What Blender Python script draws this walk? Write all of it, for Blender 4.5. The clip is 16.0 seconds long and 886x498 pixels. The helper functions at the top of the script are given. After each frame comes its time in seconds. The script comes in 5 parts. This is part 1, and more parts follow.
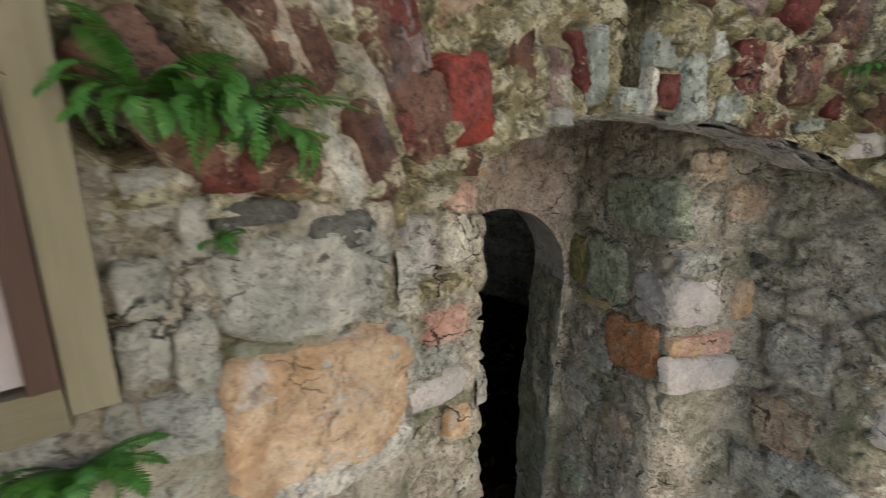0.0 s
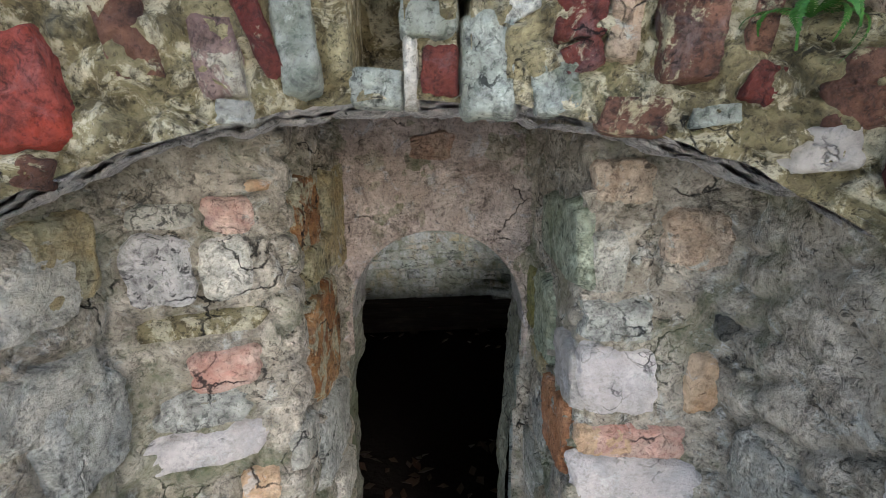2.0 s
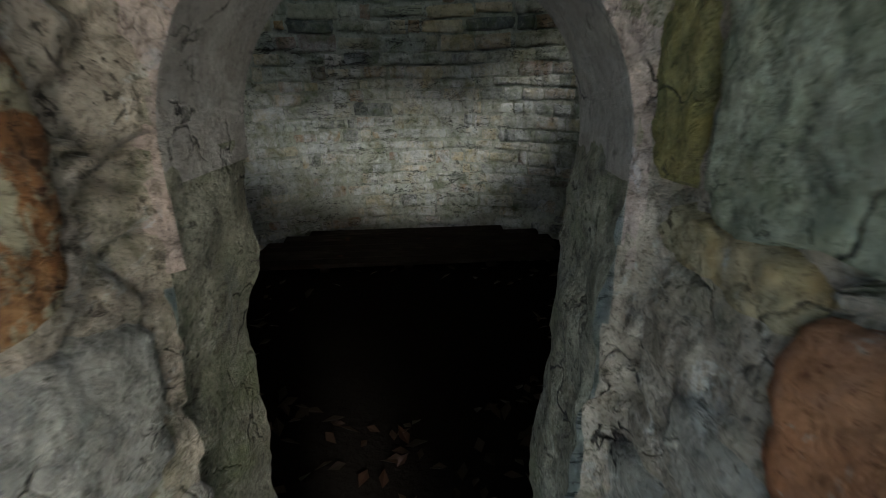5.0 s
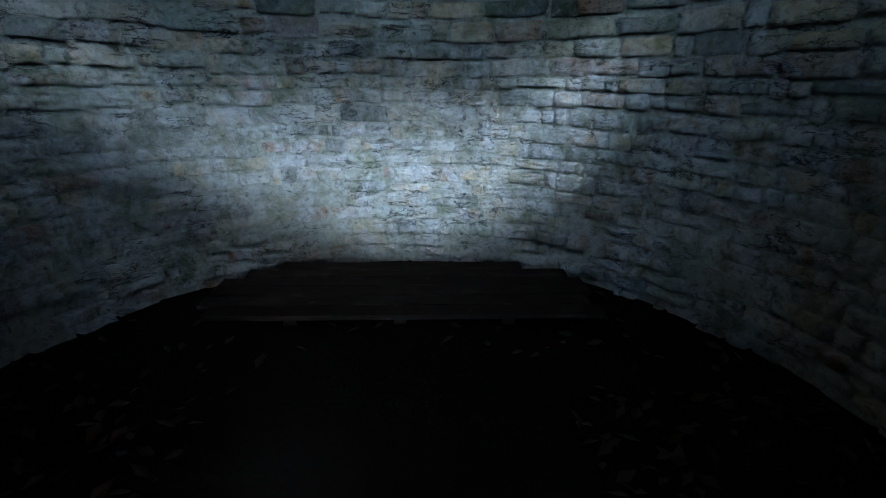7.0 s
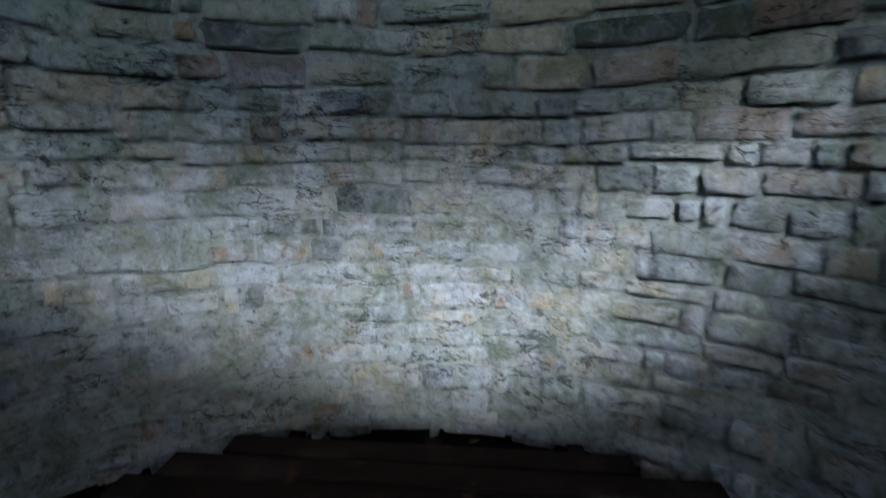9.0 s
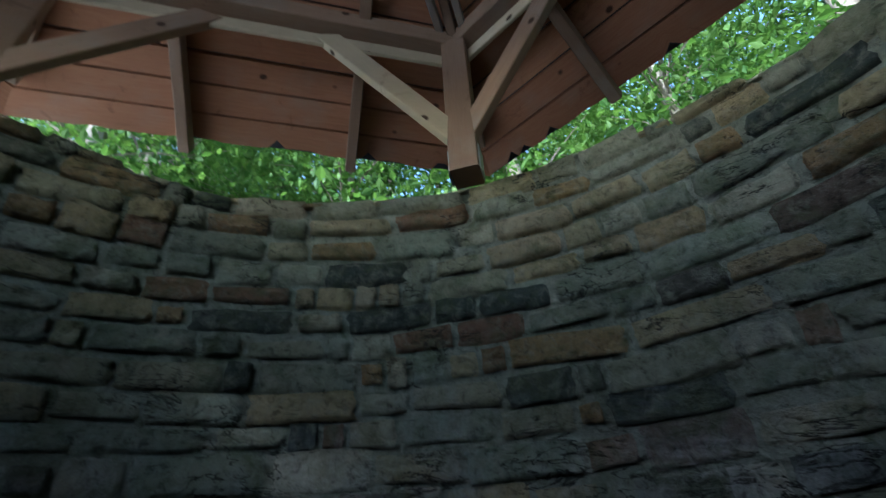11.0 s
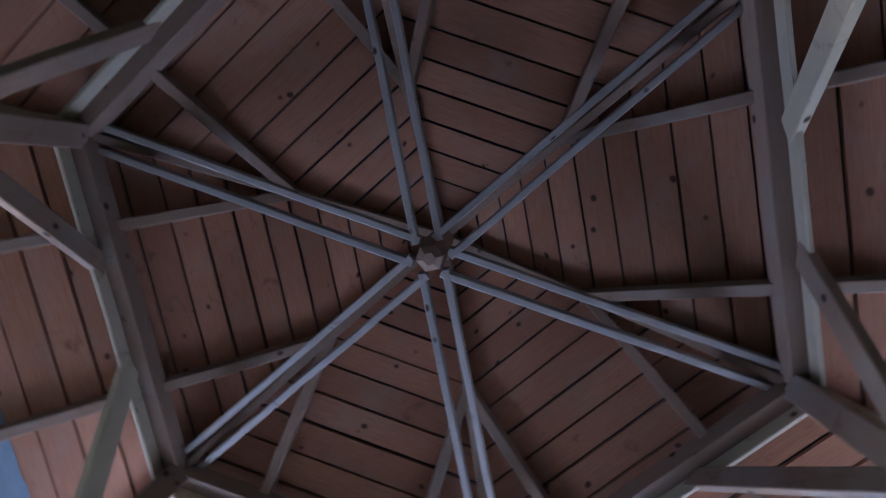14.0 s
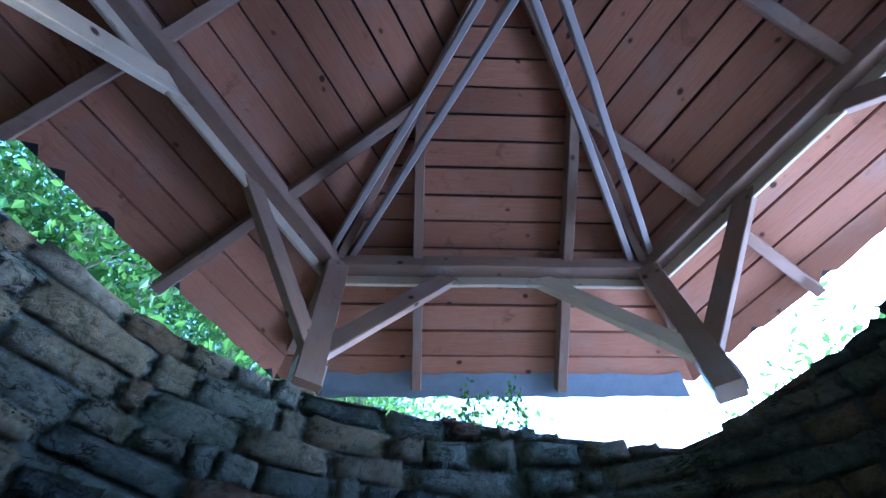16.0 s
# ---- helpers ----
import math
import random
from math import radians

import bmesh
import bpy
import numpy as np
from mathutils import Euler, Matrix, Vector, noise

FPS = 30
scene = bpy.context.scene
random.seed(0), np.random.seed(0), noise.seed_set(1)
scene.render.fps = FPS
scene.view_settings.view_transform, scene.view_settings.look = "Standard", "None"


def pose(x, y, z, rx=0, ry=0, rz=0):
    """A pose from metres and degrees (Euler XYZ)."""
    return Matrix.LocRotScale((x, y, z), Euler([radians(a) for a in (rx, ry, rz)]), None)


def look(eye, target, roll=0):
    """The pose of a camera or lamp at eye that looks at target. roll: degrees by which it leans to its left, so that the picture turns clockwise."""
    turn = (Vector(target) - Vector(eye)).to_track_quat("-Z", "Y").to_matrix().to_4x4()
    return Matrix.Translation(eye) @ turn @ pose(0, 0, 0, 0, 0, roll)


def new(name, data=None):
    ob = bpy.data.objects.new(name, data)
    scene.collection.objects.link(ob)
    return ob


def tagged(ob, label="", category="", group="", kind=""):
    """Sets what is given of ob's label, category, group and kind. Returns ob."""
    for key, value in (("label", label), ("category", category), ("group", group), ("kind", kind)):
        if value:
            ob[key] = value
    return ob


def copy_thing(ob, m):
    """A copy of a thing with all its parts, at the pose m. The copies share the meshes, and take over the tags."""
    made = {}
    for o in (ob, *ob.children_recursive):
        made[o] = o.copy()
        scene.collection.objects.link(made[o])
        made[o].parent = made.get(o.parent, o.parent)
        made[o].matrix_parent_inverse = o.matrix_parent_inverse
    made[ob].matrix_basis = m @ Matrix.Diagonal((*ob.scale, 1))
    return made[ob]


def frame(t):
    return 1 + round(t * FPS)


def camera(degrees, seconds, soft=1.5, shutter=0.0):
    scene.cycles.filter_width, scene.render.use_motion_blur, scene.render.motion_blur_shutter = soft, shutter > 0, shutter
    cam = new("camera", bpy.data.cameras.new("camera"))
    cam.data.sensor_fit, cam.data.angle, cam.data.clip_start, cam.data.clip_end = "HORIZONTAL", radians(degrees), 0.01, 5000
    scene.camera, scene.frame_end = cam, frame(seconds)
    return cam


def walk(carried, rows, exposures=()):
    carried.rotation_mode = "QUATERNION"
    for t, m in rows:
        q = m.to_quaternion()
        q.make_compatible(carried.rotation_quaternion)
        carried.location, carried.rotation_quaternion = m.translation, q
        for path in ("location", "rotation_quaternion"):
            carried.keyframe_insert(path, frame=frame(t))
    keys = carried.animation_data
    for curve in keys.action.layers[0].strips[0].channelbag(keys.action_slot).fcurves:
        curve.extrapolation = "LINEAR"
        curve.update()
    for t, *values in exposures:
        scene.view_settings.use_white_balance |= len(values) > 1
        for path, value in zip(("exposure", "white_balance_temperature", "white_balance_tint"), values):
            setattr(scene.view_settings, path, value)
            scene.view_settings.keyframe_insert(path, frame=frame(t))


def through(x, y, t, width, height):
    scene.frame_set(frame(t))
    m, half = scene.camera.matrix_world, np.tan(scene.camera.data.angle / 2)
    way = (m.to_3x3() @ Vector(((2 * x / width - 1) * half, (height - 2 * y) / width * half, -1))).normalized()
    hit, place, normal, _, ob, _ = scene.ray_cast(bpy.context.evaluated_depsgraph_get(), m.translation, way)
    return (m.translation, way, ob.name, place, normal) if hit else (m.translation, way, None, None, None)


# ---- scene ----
# camera and walk
cam = camera(86.4, 16.0, soft=1.0, shutter=0.25)
ROWS = [
    (0.0, pose(0.000, 0.000, 1.955, 75.34, -0.16, 0.04)),
    (0.5, pose(0.157, 0.094, 1.919, 74.88, -0.58, -4.14)),
    (1.0, pose(0.285, 0.240, 1.927, 75.03, -0.59, -2.85)),
    (1.5, pose(0.448, 0.311, 1.918, 76.32, -0.01, 5.73)),
    (2.0, pose(0.609, 0.327, 1.935, 76.86, 0.73, 17.95)),
    (2.5, pose(0.683, 0.351, 1.939, 78.02, 0.62, 20.40)),
    (3.0, pose(0.658, 0.415, 1.910, 76.05, 0.55, 20.52)),
    (3.5, pose(0.578, 0.551, 1.856, 74.28, 0.47, 19.82)),
    (4.0, pose(0.530, 0.714, 1.760, 73.00, 0.24, 17.18)),
    (4.5, pose(0.470, 0.855, 1.615, 70.27, 0.39, 15.97)),
    (5.0, pose(0.400, 1.080, 1.528, 69.94, 0.96, 18.51)),
    (6.2, pose(0.215, 1.640, 1.470, 70.20, 0.00, 19.30)),
    (7.5, pose(-0.031, 2.314, 1.478, 71.01, -1.04, 20.06)),
    (8.0, pose(-0.195, 2.670, 1.390, 72.06, -1.02, 20.60)),
    (8.5, pose(-0.327, 3.079, 1.386, 74.30, -0.85, 22.31)),
    (9.0, pose(-0.447, 3.483, 1.455, 78.96, -0.38, 26.34)),
    (9.5, pose(-0.696, 3.787, 1.690, 89.26, 2.22, 36.78)),
    (10.6, pose(-0.775, 3.890, 1.600, 114.00, 3.50, 67.00)),
    (11.8, pose(-0.685, 3.965, 1.520, 137.80, 3.00, 94.40)),
    (12.0, pose(-0.687, 3.959, 1.529, 141.27, 4.07, 99.33)),
    (12.5, pose(-0.722, 3.888, 1.631, 148.97, 6.19, 115.82)),
    (13.0, pose(-0.713, 3.704, 1.590, 160.15, 8.59, 137.36)),
    (13.5, pose(-0.799, 3.793, 1.541, 167.62, 3.26, 164.28)),
    (14.0, pose(-0.926, 3.817, 1.554, 171.68, -4.59, -169.17)),
    (14.5, pose(-0.864, 3.907, 1.558, 167.97, -7.81, -145.29)),
    (15.0, pose(-0.860, 4.001, 1.608, 157.24, -5.36, -121.78)),
    (15.5, pose(-0.635, 3.959, 1.524, 153.06, 1.26, -100.46)),
    (16.0, pose(-0.512, 3.954, 1.524, 147.42, 1.74, -92.35)),
]
walk(cam, ROWS, exposures=[(0.0, 2.3, 7100, 10), (1.5, 2.7, 6400, 11), (3.5, 2.95, 5900, 9), (5.0, 2.7, 6300, 5), (6.3, 3.4, 5100, 4), (7.3, 3.9, 4550, 3), (9.0, 4.0, 5100, 10),
                           (9.7, 3.5, 5200, 8), (11.8, 2.85, 5200, 3), (13.0, 2.98, 4500, 20), (14.0, 3.1, 4400, 20), (14.5, 3.2, 4500, 16), (15.3, 3.7, 4200, 14), (16.0, 3.95, 4000, 18)])

# world, sun
world = bpy.data.worlds.new("sky")
scene.world = world
world.use_nodes = True
wn = world.node_tree.nodes
sky = wn.new("ShaderNodeTexSky")
sky.sky_type = "NISHITA"
sky.sun_disc = False
sky.sun_elevation = radians(30.5)
sky.sun_rotation = radians(147)
world.node_tree.links.new(sky.outputs["Color"], wn["Background"].inputs["Color"])
wn["Background"].inputs["Strength"].default_value = 0.15
sun = new("sun", bpy.data.lights.new("sun", "SUN"))
sun.data.energy = 2.3
sun.data.angle = radians(11)
sun.data.color = (1.0, 0.98, 0.95)
sun.matrix_world = look((0, 0, 0), (-0.545, 0.839, -0.589))

# area lamp added in the gap between the kiln's rim and the eave, standing in for bright open sky on the side away from
# the wood
gap_sky_fill = new("gap_sky_fill", bpy.data.lights.new("gap_sky_fill", "AREA"))
gap_sky_fill.data.shape = "RECTANGLE"
gap_sky_fill.data.size, gap_sky_fill.data.size_y = 2.3, 0.6
gap_sky_fill.data.energy = 3.2
gap_sky_fill.data.color = (0.9, 0.95, 1.0)
gap_sky_fill.matrix_world = look((1.01, 1.16, 3.62), (-0.65, 3.5, 3.75))

# materials
def tree_of(name):
    m = bpy.data.materials.new(name)
    m.use_nodes = True
    nt = m.node_tree
    return m, nt, nt.nodes["Principled BSDF"]


def link(nt, a, b):
    nt.links.new(a, b)


def noise_tex(nt, vec, scale, detail=6.0, rough=0.6, distort=0.0):
    n = nt.nodes.new("ShaderNodeTexNoise")
    n.inputs["Scale"].default_value = scale
    n.inputs["Detail"].default_value = detail
    n.inputs["Roughness"].default_value = rough
    n.inputs["Distortion"].default_value = distort
    link(nt, vec, n.inputs["Vector"])
    return n.outputs["Fac"]


def ramp(nt, fac, stops):
    r = nt.nodes.new("ShaderNodeValToRGB")
    els = r.color_ramp.elements
    while len(els) < len(stops):
        els.new(0.5)
    for e, (p, c) in zip(els, stops):
        e.position = p
        e.color = (*c, 1) if len(c) == 3 else c
    link(nt, fac, r.inputs["Fac"])
    return r.outputs["Color"]


def grey(v):
    return (v, v, v)


def mixed(nt, fac, a, b, mode="MIX"):
    n = nt.nodes.new("ShaderNodeMix")
    n.data_type = "RGBA"
    n.blend_type = mode
    for sock, val in (("Factor", fac), ("A", a), ("B", b)):
        s = [i for i in n.inputs if i.name == sock and (i.type == "RGBA" or sock == "Factor")][0]
        if isinstance(val, (int, float)):
            s.default_value = val
        elif isinstance(val, tuple):
            s.default_value = (*val, 1)
        else:
            link(nt, val, s)
    return [o for o in n.outputs if o.type == "RGBA"][0]


def calc(nt, op, a, b=0.0):
    n = nt.nodes.new("ShaderNodeMath")
    n.operation = op
    for i, v in enumerate((a, b)):
        if isinstance(v, (int, float)):
            n.inputs[i].default_value = v
        else:
            link(nt, v, n.inputs[i])
    return n.outputs[0]


def bumped(nt, bsdf, height, strength, dist):
    b = nt.nodes.new("ShaderNodeBump")
    b.inputs["Strength"].default_value = strength
    b.inputs["Distance"].default_value = dist
    link(nt, height, b.inputs["Height"])
    link(nt, b.outputs["Normal"], bsdf.inputs["Normal"])


def place_of(nt):
    return nt.nodes.new("ShaderNodeNewGeometry").outputs["Position"]


def chance_of(nt):
    a = nt.nodes.new("ShaderNodeObjectInfo").outputs["Random"]
    b = nt.nodes.new("ShaderNodeNewGeometry").outputs["Random Per Island"]
    return calc(nt, "FRACT", calc(nt, "ADD", a, b))


def rock(name, base, second, crust=(0.42, 0.4, 0.34), crusty=0.35, moss=0.0, rough=0.9, coarse=14.0, cracks=7.0, pits=0.9, grit=0.7, wear=0.85):
    """Weathered stone: two tones, crust and stain patches with sharp edges, open pits, hairline cracks, and moss where given."""
    m, nt, bsdf = tree_of(name)
    p = place_of(nt)
    big = noise_tex(nt, p, coarse, 8, 0.62, 0.4)
    mid = noise_tex(nt, p, 38, 9, 0.68, 0.5)
    fine = noise_tex(nt, p, 130, 8, 0.72, 0.4)
    col = mixed(nt, ramp(nt, big, [(0.36, grey(0)), (0.62, grey(1))]), base, second)
    pale = tuple(min(0.8, c * 1.22 + 0.02) for c in second)
    col = mixed(nt, ramp(nt, noise_tex(nt, p, 5.5, 9, 0.66, 0.9), [(0.52, grey(0)), (0.6, grey(0.75))]), col, pale)
    cool = tuple(0.75 * c + 0.25 * d for c, d in zip(base, (0.25, 0.3, 0.33)))
    col = mixed(nt, ramp(nt, noise_tex(nt, p, 8.3, 7, 0.66, 0.7), [(0.56, grey(0)), (0.66, grey(0.7))]), col, cool)
    edge = 0.68 - 0.3 * crusty
    col = mixed(nt, ramp(nt, noise_tex(nt, p, 17, 12, 0.72, 0.6), [(edge, grey(0)), (edge + 0.05, grey(0.9))]), col, crust)
    shade = noise_tex(nt, p, 24, 12, 0.76, 0.5)
    col = mixed(nt, wear, col, ramp(nt, shade, [(0.36, grey(0.28)), (0.47, grey(0.88)), (0.64, grey(1.3))]), "MULTIPLY")
    speck = noise_tex(nt, p, 85, 6, 0.7, 0.7)
    scurf = ramp(nt, noise_tex(nt, p, 11, 6, 0.62, 0.5), [(0.46, grey(0.1 * wear)), (0.58, grey(wear))])
    col = mixed(nt, scurf, col, mixed(nt, 1.0, col, ramp(nt, speck, [(0.37, grey(0.3)), (0.47, grey(0.95)), (0.62, grey(1.35))]), "MULTIPLY"))
    hollow = noise_tex(nt, p, 52, 10, 0.7, 0.9)
    where = ramp(nt, noise_tex(nt, p, 7, 4, 0.6), [(0.42, grey(0.1)), (0.6, grey(1))])
    pit = calc(nt, "MULTIPLY", calc(nt, "MULTIPLY", ramp(nt, hollow, [(0.385, grey(1)), (0.435, grey(0))]), where), pits)
    col = mixed(nt, pit, col, tuple(c * 0.1 for c in base))
    col = mixed(nt, ramp(nt, fine, [(0.36, grey(grit)), (0.47, grey(0))]), col, tuple(c * 0.3 for c in base))
    warp = nt.nodes.new("ShaderNodeVectorMath")
    warp.operation = "MULTIPLY_ADD"
    ns = nt.nodes.new("ShaderNodeTexNoise")
    ns.inputs["Scale"].default_value = 13
    ns.inputs["Detail"].default_value = 8
    link(nt, p, ns.inputs["Vector"])
    link(nt, ns.outputs["Color"], warp.inputs[0])
    warp.inputs[1].default_value = (0.14, 0.14, 0.14)
    link(nt, p, warp.inputs[2])
    cr = nt.nodes.new("ShaderNodeTexVoronoi")
    cr.feature = "DISTANCE_TO_EDGE"
    cr.inputs["Scale"].default_value = cracks
    link(nt, warp.outputs[0], cr.inputs["Vector"])
    gate = ramp(nt, noise_tex(nt, p, 6.0, 5), [(0.52, grey(0)), (0.6, grey(1))])
    crack = calc(nt, "MULTIPLY", ramp(nt, cr.outputs["Distance"], [(0.006, grey(0.95)), (0.022, grey(0))]), gate)
    cs = nt.nodes.new("ShaderNodeTexVoronoi")
    cs.feature = "DISTANCE_TO_EDGE"
    cs.inputs["Scale"].default_value = cracks * 3.1
    link(nt, warp.outputs[0], cs.inputs["Vector"])
    flake = ramp(nt, noise_tex(nt, p, 9.0, 5, 0.6, 0.6), [(0.58, grey(0)), (0.68, grey(0.7))])
    crack = calc(nt, "MAXIMUM", crack, calc(nt, "MULTIPLY", ramp(nt, cs.outputs["Distance"], [(0.008, grey(1)), (0.045, grey(0))]), flake))
    col = mixed(nt, crack, col, tuple(c * 0.06 for c in base))
    if moss:
        green = noise_tex(nt, p, 4.2, 10, 0.72, 0.5)
        col = mixed(nt, ramp(nt, green, [(0.62 - 0.25 * moss, grey(0)), (0.78 - 0.25 * moss, grey(0.75))]), col, (0.12, 0.135, 0.06))
    link(nt, col, bsdf.inputs["Base Color"])
    bsdf.inputs["Roughness"].default_value = rough
    bsdf.inputs["Specular IOR Level"].default_value = 0.25
    h = calc(nt, "ADD", calc(nt, "MULTIPLY", mid, 0.9), calc(nt, "ADD", calc(nt, "MULTIPLY", fine, 0.4), calc(nt, "ADD", calc(nt, "MULTIPLY", shade, 0.9), calc(nt, "MULTIPLY", speck, 0.6))))
    h = calc(nt, "SUBTRACT", h, calc(nt, "ADD", calc(nt, "MULTIPLY", crack, 0.6), calc(nt, "MULTIPLY", pit, 0.5)))
    bumped(nt, bsdf, h, 1.0, 0.03)
    return m


M = {
    "grey": rock("grey_stone", (0.30, 0.28, 0.23), (0.42, 0.38, 0.31), moss=0.25),
    "bluegrey": rock("blue_grey_stone", (0.29, 0.275, 0.235), (0.42, 0.40, 0.345), crusty=0.45, moss=0.1),
    "lilac": rock("lilac_grey_stone", (0.42, 0.385, 0.36), (0.52, 0.475, 0.43), crusty=0.3, moss=0.1),
    "pale": rock("pale_stone", (0.44, 0.40, 0.32), (0.52, 0.47, 0.39), crusty=0.3, moss=0.12, pits=0.5),
    "white": rock("limewashed_stone", (0.46, 0.405, 0.37), (0.53, 0.47, 0.43), (0.55, 0.52, 0.47), 0.3, pits=0.15, grit=0.25, wear=0.3),
    "pinkgrey": rock("pink_grey_stone", (0.36, 0.32, 0.28), (0.42, 0.37, 0.33), crusty=0.15, coarse=7, pits=0.2, grit=0.3, wear=0.4),
    "orange": rock("orange_sandstone", (0.46, 0.27, 0.14), (0.56, 0.40, 0.26), (0.50, 0.43, 0.36), 0.42, coarse=7, pits=0.3, grit=0.3, wear=0.5),
    "salmon": rock("salmon_brick", (0.48, 0.24, 0.18), (0.52, 0.36, 0.28), (0.5, 0.42, 0.36), 0.3, coarse=18, pits=0.4, wear=0.5),
    "burnt": rock("burnt_orange_stone", (0.34, 0.13, 0.05), (0.44, 0.21, 0.10), (0.42, 0.38, 0.30), 0.3, coarse=8, pits=0.3, wear=0.5),
    "tan": rock("tan_brick", (0.38, 0.25, 0.16), (0.42, 0.32, 0.23), crusty=0.4, moss=0.1),
    "ochre": rock("ochre_stone", (0.36, 0.26, 0.12), (0.33, 0.29, 0.18), crusty=0.25, moss=0.35),
    "rust": rock("rust_brown_stone", (0.20, 0.075, 0.022), (0.28, 0.14, 0.05), (0.36, 0.33, 0.22), 0.62, moss=0.2, coarse=9),
    "dark": rock("soot_dark_stone", (0.07, 0.062, 0.05), (0.15, 0.135, 0.11), crusty=0.3, moss=0.3),
    "green": rock("algae_green_stone", (0.22, 0.24, 0.15), (0.36, 0.37, 0.27), (0.38, 0.38, 0.29), 0.35, moss=0.4),
    "moss_grey": rock("mossy_grey_jamb_stone", (0.13, 0.12, 0.085), (0.25, 0.24, 0.18), (0.34, 0.33, 0.26), 0.3, moss=0.4),
    "moss": rock("mossy_yellow_stone", (0.20, 0.17, 0.05), (0.26, 0.22, 0.08), crusty=0.15, moss=0.6),
    "brown": rock("brown_brick", (0.075, 0.03, 0.018), (0.14, 0.062, 0.036), (0.36, 0.31, 0.19), 0.42, coarse=12),
    "red": rock("dark_red_brick", (0.105, 0.017, 0.011), (0.14, 0.032, 0.02), (0.36, 0.31, 0.21), 0.3, coarse=12),
    "bright": rock("bright_red_brick", (0.24, 0.03, 0.014), (0.19, 0.026, 0.013), (0.28, 0.18, 0.12), 0.08, coarse=18, pits=0.4),
    "brick": rock("faded_brick", (0.33, 0.18, 0.12), (0.36, 0.25, 0.18), crusty=0.3),
    "lichen": rock("lichen_mortar", (0.11, 0.085, 0.038), (0.25, 0.205, 0.105), (0.48, 0.42, 0.29), 0.6, moss=0.15, coarse=20, pits=1.0, grit=0.9),
    "purple": rock("purple_brown_brick", (0.15, 0.09, 0.075), (0.22, 0.15, 0.125), (0.38, 0.34, 0.26), 0.55, coarse=12),
    "limy": rock("lime_crusted_stone", (0.20, 0.21, 0.165), (0.33, 0.335, 0.285), (0.42, 0.42, 0.37), 0.3, moss=0.25, coarse=18),
    "render": rock("old_wall_mortar", (0.27, 0.225, 0.165), (0.43, 0.365, 0.285), (0.47, 0.44, 0.38), 0.42, moss=0.5, coarse=8),
    "plaster": rock("pinkish_plaster", (0.36, 0.275, 0.225), (0.47, 0.375, 0.315), (0.44, 0.40, 0.38), 0.36, moss=0.18, coarse=9, pits=0.45),
    "cement": rock("smooth_grey_cement", (0.25, 0.225, 0.20), (0.31, 0.285, 0.255), (0.36, 0.33, 0.30), 0.12, coarse=6, pits=0.15, grit=0.3, wear=0.4),
}


